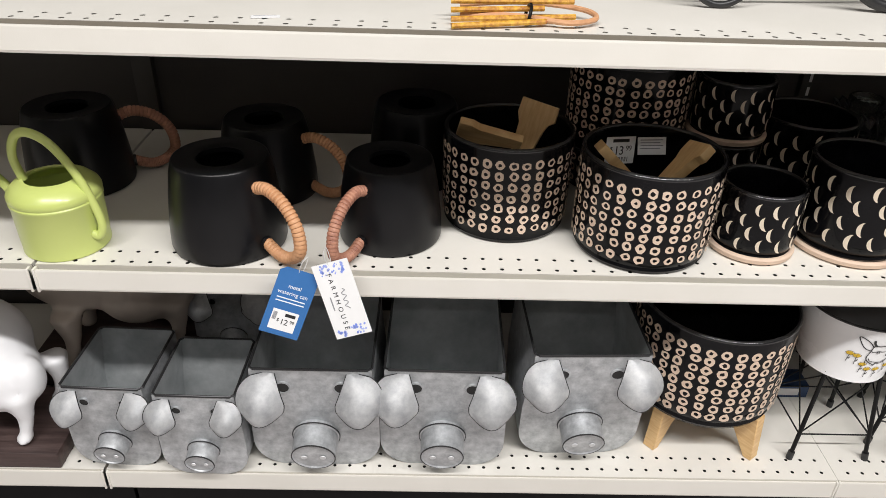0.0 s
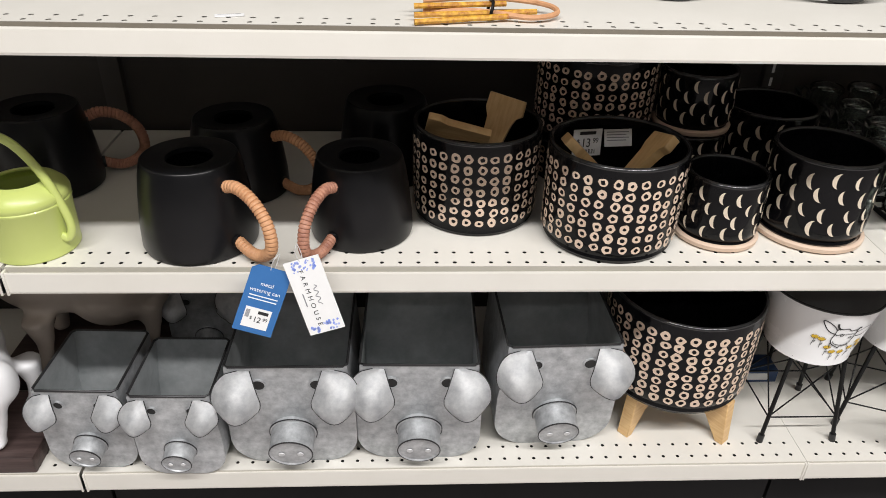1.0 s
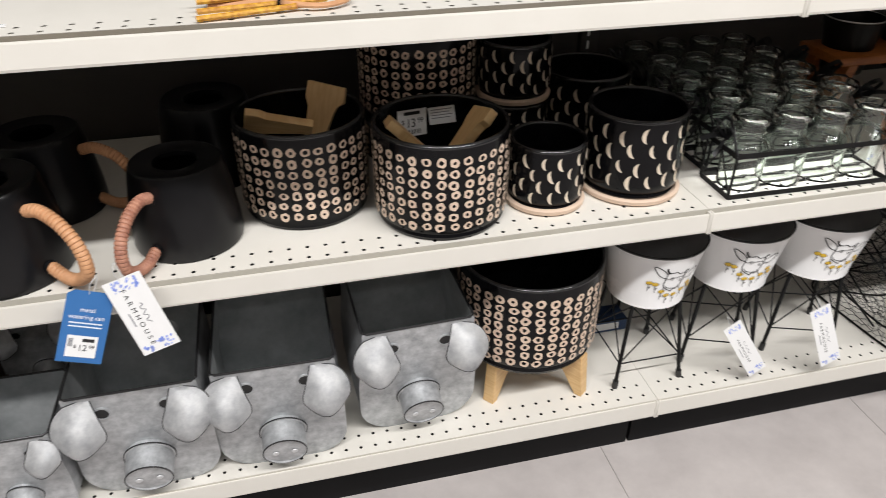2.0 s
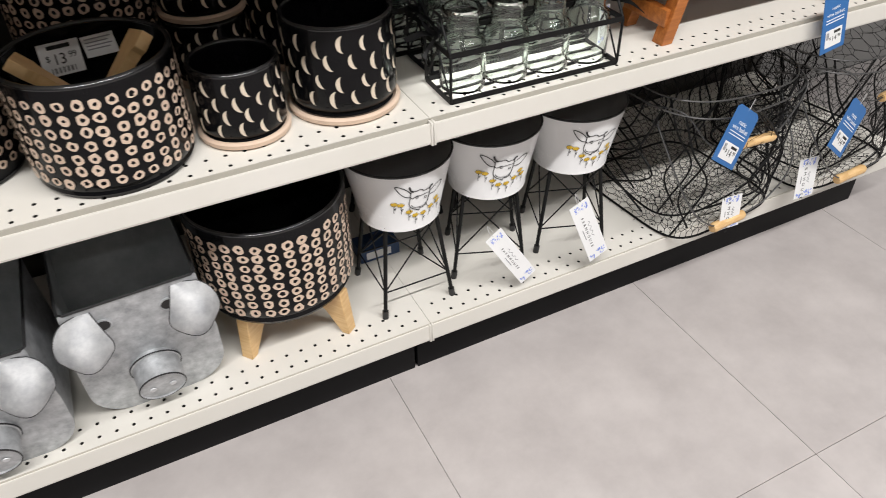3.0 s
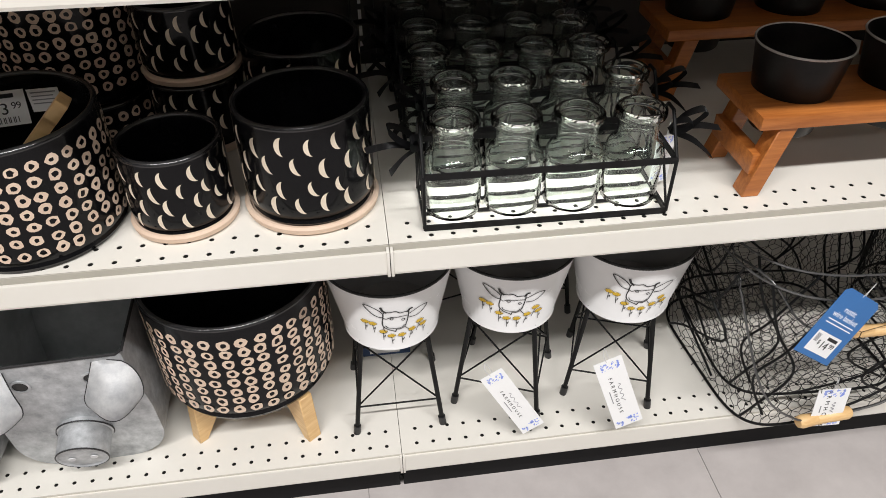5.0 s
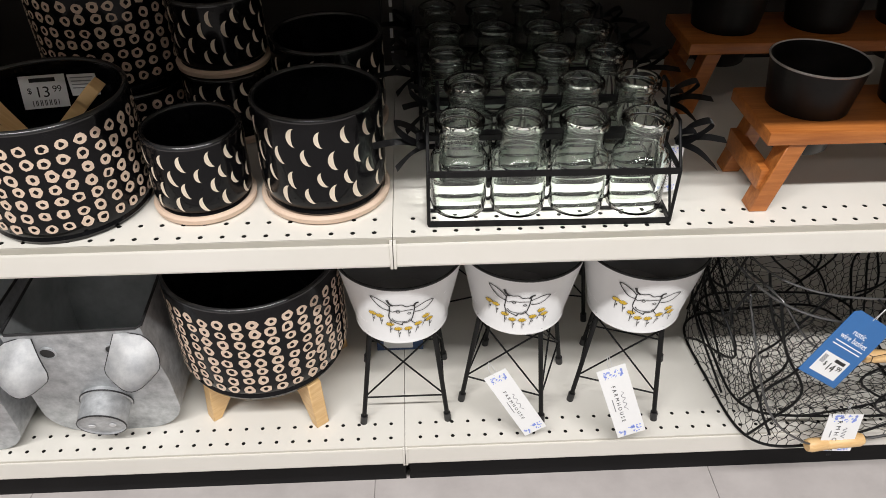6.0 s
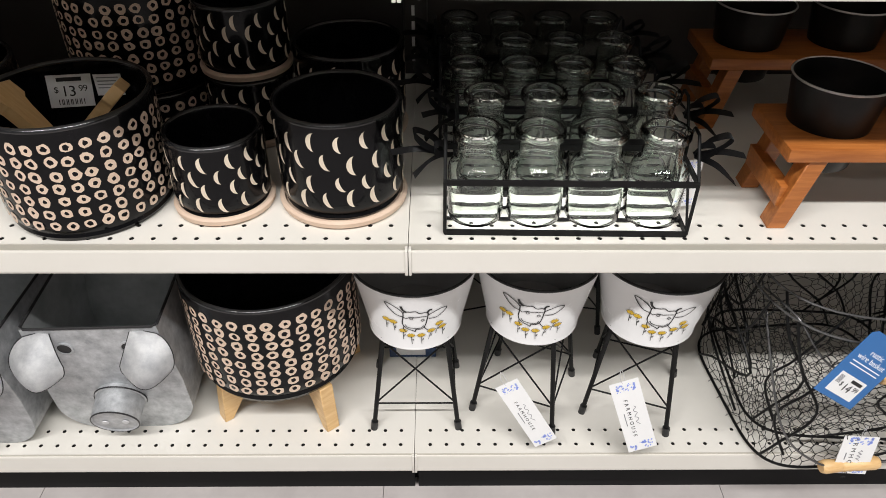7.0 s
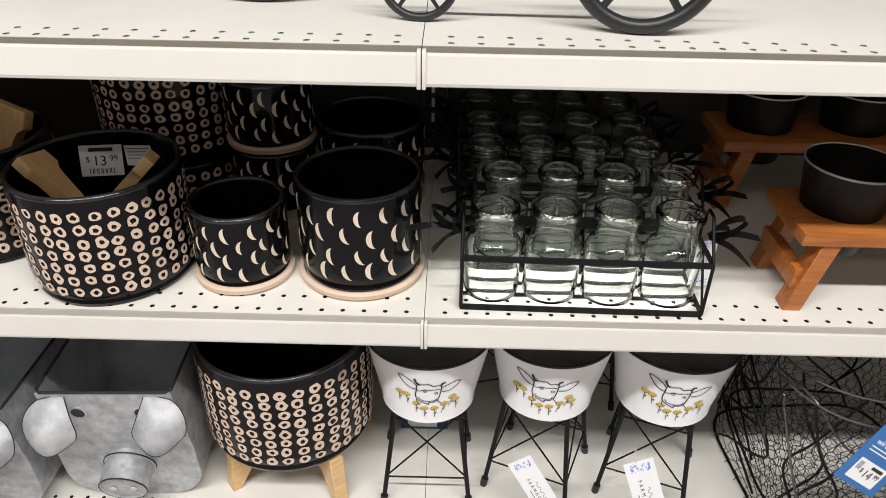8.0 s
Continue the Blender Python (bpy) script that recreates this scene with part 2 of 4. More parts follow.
# ---- gondola shelving ----
def deck(name, x0, x1, yf, zt, lip, pitch, rows, label, end_gap=0.0004):
    """One steel shelf: flat pan with punched holes, a step and a price-rail lip in front."""
    a = x0 + (0.0025 if abs(x0) < 0.01 else end_gap)
    b = x1 - (0.0025 if abs(x1) < 0.01 else end_gap)
    t = thing(name, pose(0, 0, 0), label, "shelf", "shelves of the gondola")
    bm = bmesh.new()
    edge = yf + (0.0035 if lip > 0.038 else 0.011)
    # strip with punched holes
    r = 0.0030
    y_first = max(rows[0] - pitch * 0.5, edge + 0.002)
    bands = [y_first]
    for k in range(len(rows)):
        bands.append((rows[k] + rows[k + 1]) / 2 if k + 1 < len(rows) else rows[k] + pitch * 0.5)

    def quad(p, q, u, v, z=zt):
        bm.faces.new([bm.verts.new((x, y, z)) for x, y in ((p, u), (q, u), (q, v), (p, v))])
    quad(a, b, edge, y_first)
    quad(a, b, bands[-1], BACK - 0.01)
    wells = bmesh.new()
    for k, yr in enumerate(rows):
        lo, hi = bands[k], bands[k + 1]
        off = 0.0235
        n = 48
        start = a + off - pitch / 2
        quad(a, start, lo, hi)
        quad(start + n * pitch, b, lo, hi)
        for i in range(n):
            c0, c1 = start + i * pitch, start + (i + 1) * pitch
            cx = (c0 + c1) / 2
            outer = [(c1, yr), (c1, hi), (cx, hi), (c0, hi), (c0, yr), (c0, lo), (cx, lo), (c1, lo)]
            ov = [bm.verts.new((x, y, zt)) for x, y in outer]
            iv = [bm.verts.new((cx + r * math.cos(j * math.pi / 4), yr + r * math.sin(j * math.pi / 4), zt)) for j in range(8)]
            for j in range(8):
                bm.faces.new((ov[j], ov[(j + 1) % 8], iv[(j + 1) % 8], iv[j]))
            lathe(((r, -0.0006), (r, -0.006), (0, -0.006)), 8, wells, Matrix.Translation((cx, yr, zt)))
    bmesh.ops.remove_doubles(bm, verts=bm.verts, dist=1e-5)
    part("perforated_pan", bm, SHELF, t, smooth=False)
    # Wells carry the holes' shade as colour; top shelf ones are pale grey.
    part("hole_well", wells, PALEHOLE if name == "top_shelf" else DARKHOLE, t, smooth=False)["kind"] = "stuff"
    # folded front, channel floor, underside
    zl = zt - 0.003
    under = zt - lip
    groove = 0.0035 if lip > 0.038 else 0.013
    bm = bmesh.new()
    prof = [(edge, zt), (edge + (0.006 if groove > 0.004 else 0), zt - groove), (yf + 0.0030, zt - groove - 0.0005), (yf + 0.0025, zl), (yf + 0.0005, zl), (yf, zl - 0.002), (yf - 0.001, under + 0.003), (yf, under), (yf + 0.004, under - 0.001), (yf + 0.010, under + 0.004), (yf + 0.02, zt - 0.018), (BACK - 0.01, zt - 0.018)]
    cols = [[bm.verts.new((x, y, z)) for y, z in prof] for x in (a, b)]
    for i in range(len(prof) - 1):
        bm.faces.new((cols[0][i], cols[1][i], cols[1][i + 1], cols[0][i + 1]))
    for c in cols:
        bm.faces.new(c + [bm.verts.new((c[0].co.x, BACK - 0.01, zt))])
    part("price_rail", bm, SHELF, t, smooth=False)
    # added strip in the channel, coloured darker to paint its shade
    part("channel_shade_strip", boxes((a, b, edge - 0.0012, edge - 0.0002, zt - (0.010 if groove > 0.004 else 0.0030), zt - 0.0004)), CHANNEL_SHADE if name == "top_shelf" else CHANNEL_SHADE_PALE, t, "added strip painting the shade in the rail channel", smooth=False)
    # end caps of the rail
    for x in (a, b - 0.0035):
        part("rail_end", boxes((x, x + 0.0035, yf - 0.0025, yf + 0.008, under - 0.002, zt - 0.001), bevel=0.0008), SHELF, t)
    return t


for k, (x0, x1) in enumerate(((-BAY, 0.0), (0.0, BAY), (BAY, 2 * BAY))):
    deck("base_shelf", x0, x1, YB, ZB, 0.039, 0.02493, (1.0195, 1.0465), "cream steel base deck with punched holes along its front")
    deck("middle_shelf", x0, x1, YM, ZM, 0.035, 0.02493, (0.994, 1.020), "cream steel shelf with punched holes and price rail")
    deck("top_shelf", x0, x1, YT, ZT, 0.031, 0.02493, (0.9115, 0.930), "cream steel upper shelf with punched holes and price rail")
    g = thing("kick_plate", pose(0, 0, 0), "black steel kick plate under the base deck", "kick plate")
    part("plate", boxes((x0 + 0.003, x1 - 0.003, 1.074, 1.088, 0.0, ZB - 0.02), bevel=0.001), KICK, g)
    g = thing("back_panel", pose(0, 0, 0), "brown hardboard back panel of the gondola, shelf shade painted into its dark colour", "panel")
    part("board", boxes((x0 + 0.02, x1 - 0.02, BACK, BACK + 0.01, 0.05, 1.9)), BACKPANEL, g, smooth=False)

for x in (-BAY, 0.0, BAY, 2 * BAY):
    g = thing("gondola_upright", pose(x, 0, 0), "slotted steel upright post between two bays", "post")
    part("post", boxes((-0.018, 0.018, BACK - 0.012, BACK + 0.02, 0.0, 1.9), bevel=0.001), UPRIGHT, g)
    # White strips on the post face paint light shining through its slots.
    slots = bmesh.new()
    for i in range(14):
        z = 0.62 + i * 0.0254
        box(slots, -0.006, -0.001, BACK - 0.0128, BACK - 0.0123, z, z + 0.016)
    if x == BAY:
        part("slots", slots, PAPER, g, "white strips painting the light that comes through the post slots", smooth=False)
    else:
        slots.free()
    part("foot_end", boxes((-0.015, 0.015, 1.092, BACK, 0.0, ZB - 0.025), bevel=0.002), KICK, g)

# ---- black pots with bare-clay rings ----
def ring_marks(radius, z0, z1, rows, cols, size, seed):
    rnd = random.Random(seed)
    bm = bmesh.new()
    for r in range(rows):
        for c in range(cols):
            a0 = 2 * math.pi * (c + 0.09 * rnd.uniform(-1, 1)) / cols
            zc = z0 + (z1 - z0) * (r + 0.5 + 0.07 * rnd.uniform(-1, 1)) / rows
            n = 10
            ph, sq = rnd.uniform(0, 6.28), rnd.uniform(0.82, 1.12)
            wob = [1 + 0.13 * rnd.uniform(-1, 1) for _ in range(n)]
            hole = rnd.uniform(0.34, 0.50)
            out, inn = [], []
            for i in range(n):
                t = 2 * math.pi * i / n
                out.append((size * wob[i] * math.cos(t), size * sq * wob[i] * math.sin(t)))
                w2 = hole * (1 + 0.25 * rnd.uniform(-1, 1))
                inn.append((size * w2 * math.cos(t), size * w2 * math.sin(t)))

            def place(u, v):
                a = a0 + u / radius
                return ((radius + 0.0005) * math.cos(a), (radius + 0.0005) * math.sin(a), zc + v)
            patch(bm, out, place, inn)
    return bm


def moon_marks(radius, z0, z1, rows, cols, size, seed):
    rnd = random.Random(seed)
    bm = bmesh.new()
    for r in range(rows):
        for c in range(cols):
            a0 = 2 * math.pi * (c + 0.5 * (r % 2) + 0.10 * rnd.uniform(-1, 1)) / cols
            zc = z0 + (z1 - z0) * (r + 0.5 + 0.16 * rnd.uniform(-1, 1)) / rows
            tilt, s = rnd.uniform(-0.08, 0.34), size * rnd.uniform(0.9, 1.1)
            out = []
            for i in range(9):
                t = math.pi * (i / 8 - 0.5)
                out.append((-0.80 * s * math.cos(t), s * math.sin(t)))
            for i in range(1, 8):
                t = math.pi * (0.5 - i / 8)
                out.append((-0.29 * s * math.cos(t), 0.97 * s * math.sin(t)))

            def place(u, v):
                uu, vv = u * math.cos(tilt) - v * math.sin(tilt), u * math.sin(tilt) + v * math.cos(tilt)
                a = a0 + uu / radius
                return ((radius + 0.0005) * math.cos(a), (radius + 0.0005) * math.sin(a), zc + vv)
            a, b = out[:9], [out[0]] + out[9:][::-1] + [out[8]]
            va = [bm.verts.new(place(*q)) for q in a]
            vb = [va[0]] + [bm.verts.new(place(*q)) for q in b[1:-1]] + [va[8]]
            for i in range(8):
                fs = [va[i], va[i + 1], vb[i + 1], vb[i]]
                fs = [v for k, v in enumerate(fs) if v not in fs[:k]]
                bm.faces.new(fs)
    return bm


def pot_body(R, h, bottom=0.94, wall=0.007):
    out = [(0, 0), (R * bottom * 0.93, 0), (R * bottom, 0.002), (R * (0.4 + 0.6 * bottom), h * 0.045), (R * (0.18 + 0.82 * bottom), h * 0.075)]
    out += [(R * 0.985, h * 0.13), (R, h * 0.22)]
    c = wall / 2
    out += [(R - c + c * math.cos(radians(a)), h - c + c * math.sin(radians(a))) for a in range(0, 181, 15)]
    return out + [(R - wall - 0.0005, h * 0.9), (R - wall - 0.001, h * 0.2), (R * 0.85, h * 0.10), (0, h * 0.09)]


def glazed_lip(R, h, wall=0.007):
    """The rounded top edge of a pot, a hair proud of the wall."""
    c = wall / 2 + 0.0003
    return lathe([(R - wall / 2 + c * math.cos(radians(a)), h - wall / 2 + c * math.sin(radians(a))) for a in range(-15, 196, 15)], 72)


def ring_pot(m, label, R=0.101, h=0.143, seed=1, rows=7, cols=32, size=0.0067, group="black ring-patterned pots"):
    t = thing("planter_pot", m, label, "planter", group)
    part("pot", lathe(pot_body(R, h), 72), CERAMIC, t)
    part("lip", glazed_lip(R, h), LIP_GLAZE, t, "thin glossy lip")
    part("clay_foot", lathe(((R * 0.80, -0.0001), (R * 0.9, -0.0001), (R * 0.905, 0.0016), (R * 0.8, 0.0016)), 72), CLAYEDGE, t)
    part("ring_pattern", ring_marks(R, h * 0.12, h * 0.90, rows, cols, size, seed), MARK, t, "unglazed clay rings in rows")["kind"] = "stuff"
    return t


def moon_pot(m, label, R, h, seed, rows, cols, size, base_r):
    t = thing("planter_pot", m, label, "planter", "black moon-patterned pots")
    part("saucer", lathe(((0, 0), (base_r * 0.9, 0), (base_r, 0.003), (base_r + 0.001, 0.009), (base_r - 0.002, 0.0115), (base_r - 0.005, 0.0115), (base_r - 0.007, 0.006), (0, 0.005)), 72), SAUCER, t, "pale clay saucer")
    bm = lathe([(r, z + 0.0062) for r, z in pot_body(R, h, 0.90)], 72)
    part("pot", bm, CERAMIC, t)
    part("lip", glazed_lip(R, h + 0.0062), LIP_GLAZE, t, "thin glossy lip")
    part("moon_pattern", moon_marks(R, h * 0.16 + 0.006, h * 0.9 + 0.006, rows, cols, size, seed), MOON, t, "cream crescent moons")["kind"] = "stuff"
    return t


ring_pot(pose(0.637, 1.151, ZM), "black glazed pot with clay rings, wooden stand pieces packed inside", 0.0940, 0.147, seed=3)
ring_pot(pose(0.828, 1.079, ZM, 0, 0, 20), "black glazed pot with clay rings, price sticker and wooden legs inside", 0.0972, 0.146, seed=4)
ring_pot(pose(0.842, 1.300, ZM, 0, 0, 50), "shallow black glazed pot with clay rings in shelf shadow", R=0.096, h=0.072, rows=3, seed=5)
ring_pot(pose(0.842, 1.300, ZM + 0.073, 0, 0, 80), "black glazed pot with clay rings stacked on another pot", R=0.096, seed=6)
moon_pot(pose(0.990, 1.075, ZM, 0, 0, 10), "small black pot with cream moons on clay saucer", 0.0578, 0.098, 7, 4, 13, 0.0098, 0.0605)
moon_pot(pose(1.136, 1.088, ZM, 0, 0, 40), "large black pot with cream moons on clay saucer", 0.0755, 0.130, 8, 4, 16, 0.0114, 0.0785)
moon_pot(pose(0.995, 1.258, ZM, 0, 0, 70), "small black moon pot under another in the shade", 0.0595, 0.092, 9, 4, 13, 0.0098, 0.061)
moon_pot(pose(0.995, 1.258, ZM + 0.099, 0, 0, 100), "small black moon pot stacked on its twin", 0.0595, 0.092, 10, 4, 13, 0.0098, 0.061)
moon_pot(pose(1.132, 1.275, ZM, 0, 0, 140), "large black moon pot standing behind its twin", 0.0765, 0.126, 11, 4, 16, 0.0114, 0.0785)


# wooden stand pieces lying in the pots
def facing(along, normal):
    """A turn whose x runs along a line and whose -y looks towards normal."""
    x = Vector(along).normalized()
    y = -(Vector(normal) - x * x.dot(Vector(normal))).normalized()
    z = x.cross(y)
    return Matrix((x, y, z)).transposed().to_4x4()


def stand_piece(m, label):
    t = thing("stand_leg", m, label, "wood leg", "packed stand legs")
    bm = bmesh.new()
    o = [(-0.058, -0.028), (-0.034, -0.028), (-0.020, -0.020), (0.062, -0.018), (0.062, 0.006), (-0.016, 0.019), (-0.028, 0.022), (-0.034, 0.032), (-0.058, 0.030)]
    fr = [bm.verts.new((x, -0.008, z)) for x, z in o]
    bk = [bm.verts.new((x, 0.008, z)) for x, z in o]
    bm.faces.new(fr)
    bm.faces.new(bk[::-1])
    for i in range(len(o)):
        j = (i + 1) % len(o)
        bm.faces.new((fr[i], bk[i], bk[j], fr[j]))
    bmesh.ops.bevel(bm, geom=bm.edges[:], offset=0.001, segments=1, affect="EDGES")
    part("board", bm, BAMBOO, t)
    return t


def laid(x, y, z, along, normal, size=1.0):
    return Matrix.Translation((x, y, z)) @ facing(along, normal) @ Matrix.Scale(size, 4)


stand_piece(laid(0.668, 1.172, ZM + 0.118, (-0.28, -0.25, -0.90), (-0.25, -0.85, 0.40), 0.95), "pale bamboo stand leg standing up in a pot")
stand_piece(laid(0.606, 1.138, ZM + 0.133, (0.95, -0.06, -0.20), (0.1, 0.86, 0.5), 0.78), "pale bamboo stand leg lying in a pot")
stand_piece(laid(0.862, 1.070, ZM + 0.116, (-0.60, -0.30, -0.60), (-0.576, 0.012, 0.57), 0.86), "pale bamboo stand leg leaning inside a pot")
stand_piece(laid(0.788, 1.066, ZM + 0.116, (0.62, -0.20, -0.58), (0.622, 0.09, 0.592), 0.86), "pale bamboo stand bracket leaning inside a pot")


def price_words(price, size, m, mat, parent):
    """A price as shelf labels print it: small currency sign, large whole part, raised cents."""
    whole, cents = price[1:].split(".")
    lettering("currency_sign", "$", size * 0.55, m @ Matrix.Translation((-size * 0.86, size * 0.14, 0)), mat, parent)
    lettering("price", whole, size, m @ Matrix.Translation((-size * 0.12, 0, 0)), mat, parent, 0.92)
    lettering("cents", cents, size * 0.60, m @ Matrix.Translation((size * 0.78, size * 0.17, 0)), mat, parent, 0.92)


def sticker(m, w, h, price, label, lines=4):
    t = thing("price_sticker", m, label, "sticker")
    part("paper", boxes((-w / 2, w / 2, -h / 2, h / 2, 0, 0.0006)), PAPER, t, smooth=False)
    if price:
        price_words(price, h * 0.46, pose(0, -h * 0.02, 0.0008), INK, t)
        part("logo_bar", boxes((-w * 0.28, w * 0.28, h * 0.30, h * 0.42, 0.0006, 0.0009)), INK, t, smooth=False)
        bm = bmesh.new()
        for i in range(18):
            if i % 3 != 1:
                box(bm, -w * 0.3 + i * w * 0.033, -w * 0.3 + i * w * 0.033 + w * 0.018, -h * 0.42, -h * 0.25, 0.0006, 0.0009)
        part("barcode", bm, INK, t, smooth=False)
    else:
        for i in range(lines):
            part("text_bar", boxes((-w * 0.4, w * (0.4 - 0.1 * (i % 2)), h * (0.32 - 0.16 * i), h * (0.37 - 0.16 * i), 0.0006, 0.0009)), GREYINK, t, smooth=False)
    return t


sticker(pose(0.828 - 0.0270, 1.079 + 0.0700, ZM + 0.112, 80, 5, 20), 0.050, 0.040, "$13.99", "white price sticker on the inside of a black pot")
sticker(pose(0.828 + 0.0200, 1.079 + 0.0750, ZM + 0.118, 80, -8, -14), 0.040, 0.026, "", "white printed care sticker inside a black pot")


# ---- the pot on its wooden stand ----
def footed_pot():
    t = ring_pot(pose(1.006, 1.146, ZB + 0.0895, 0, 0, 12), "large black ring-patterned pot standing on a bamboo stand", 0.127, 0.184, 12, 8, 35, 0.0083)
    s = thing("plant_stand", pose(1.014, 1.149, ZB, 0, 0, -7), "pale bamboo cross stand under a black pot", "plant stand")
    for a in (45, 135, 225, 315):
        bm = bmesh.new()
        o = [(0.113, 0.0), (0.127, 0.0), (0.119, 0.0885), (0.030, 0.0885), (0.030, 0.062), (0.058, 0.062), (0.086, 0.044)]
        fr = [bm.verts.new((x, -0.011, z)) for x, z in o]
        bk = [bm.verts.new((x, 0.011, z)) for x, z in o]
        bm.faces.new(fr)
        bm.faces.new(bk[::-1])
        for i in range(len(o)):
            j = (i + 1) % len(o)
            bm.faces.new((fr[i], bk[i], bk[j], fr[j]))
        bmesh.ops.bevel(bm, geom=bm.edges[:], offset=0.0012, segments=1, affect="EDGES")
        bmesh.ops.transform(bm, matrix=pose(0, 0, 0, 0, 0, a), verts=bm.verts)
        part("leg", bm, BAMBOO, s)
    part("hub", boxes((-0.036, 0.036, -0.036, 0.036, 0.063, 0.0880), bevel=0.002), BAMBOO, s)


footed_pot()


# ---- black watering cans ----
def black_can(m, label, turn, cane, handle=True):
    t = thing("watering_can", m, label, "watering can", "black watering cans")
    prof = [(0, 0), (0.074, 0), (0.078, 0.002), (0.0795, 0.008), (0.0785, 0.035), (0.0735, 0.080), (0.0690, 0.108), (0.0655, 0.1225), (0.0642, 0.1268), (0.0632, 0.1284), (0.0618, 0.1290), (0.0600, 0.1284), (0.033, 0.1262), (0.0315, 0.1265), (0.031, 0.120), (0.048, 0.116), (0.066, 0.07), (0.074, 0.006), (0, 0.005)]
    part("body", lathe(prof, 72), BLACKPAINT, t)
    if handle:
        ca, sa = math.cos(radians(turn)), math.sin(radians(turn))
        path = [(0.064, 0.100), (0.090, 0.107), (0.120, 0.096), (0.142, 0.070), (0.146, 0.038), (0.131, 0.020), (0.106, 0.014), (0.079, 0.024)]
        pts = spline([(r * ca, r * sa, z) for r, z in path], 24)
        # wound cane: each turn of the winding bulges a little
        dist, acc = [0.0], 0.0
        for p, q in zip(pts, pts[1:]):
            acc += (q - p).length
            dist.append(acc)
        n = int(acc / 0.0011)
        fine, k = [], 0
        for i in range(n + 1):
            s = acc * i / n
            while k < len(pts) - 2 and dist[k + 1] < s:
                k += 1
            u = (s - dist[k]) / max(dist[k + 1] - dist[k], 1e-9)
            fine.append(pts[k].lerp(pts[k + 1], u))
        radii = [0.0078 + 0.0009 * abs(math.sin(math.pi * (acc * i / n) / 0.0056)) ** 0.6 - (0.0012 if (i % 5 == 0) else 0) for i in range(n + 1)]
        part("handle", tube(fine, 0.008, 12, radii=radii), cane, t, "handle wound with cane strips")
        for r, z in ((0.0655, 0.0995), (0.0765, 0.0230)):
            part("socket", lathe(((0, 0), (0.0095, 0), (0.0095, 0.006), (0, 0.006)), 20, m=Matrix.Translation((r * ca, r * sa, z)) @ pose(0, 0, 0, 0, 90, turn)), BLACKPAINT, t)
    return t


black_can(pose(0.243, 1.061, ZM), "matt black metal watering can with a tan cane-wound handle", -38, RATTAN)
black_can(pose(0.468, 1.088, ZM) @ Matrix.Scale(0.93, 4), "matt black metal watering can with a reddish cane-wound handle", 240, RATTAN_RED)
black_can(pose(-0.035, 1.235, ZM), "black watering can in shade with its tag behind the handle", 25, RATTAN_RED)
black_can(pose(0.268, 1.222, ZM) @ Matrix.Scale(0.95, 4), "black watering can standing deep in shelf shade", -20, RATTAN)
black_can(pose(0.500, 1.290, ZM), "black watering can at the back of the shelf", 95, RATTAN_RED)


# ---- lime watering can ----
def green_can():
    t = thing("watering_can", pose(0.022, 1.042, ZM) @ Matrix.Diagonal((0.92, 0.92, 1.0, 1.0)), "lime green enamel watering can with a tall loop handle", "watering can")
    prof = [(0, 0), (0.059, 0), (0.061, 0.002), (0.0612, 0.004), (0.0605, 0.006), (0.0615, 0.02), (0.0625, 0.070), (0.0640, 0.072), (0.0640, 0.0745), (0.0628, 0.076), (0.0642, 0.079), (0.0642, 0.083), (0.062, 0.088), (0.052, 0.097), (0.040, 0.1015), (0.0365, 0.1020), (0.0355, 0.1005), (0.036, 0.098), (0.050, 0.092), (0.060, 0.08), (0.058, 0.006), (0, 0.005)]
    part("body", lathe(prof, 72), GREEN, t)
    pts = spline([(-0.036, -0.008, 0.099), (-0.041, -0.010, 0.132), (-0.030, -0.012, 0.160), (-0.010, -0.014, 0.168), (0.018, -0.016, 0.154), (0.045, -0.018, 0.115), (0.062, -0.020, 0.070), (0.068, -0.022, 0.040), (0.061, -0.024, 0.025), (0.052, -0.026, 0.029)], 8)
    bm = tube(pts, 0.0062, 12)
    part("handle", bm, GREEN, t, "looped tubular handle")
    pts = spline([(-0.056, 0.006, 0.060), (-0.072, 0.006, 0.082), (-0.090, 0.006, 0.108)], 5)
    part("spout", tube(pts, 0.006, 12, radii=[0.009 - 0.004 * i / (len(pts) - 1) for i in range(len(pts))]), GREEN, t)


green_can()


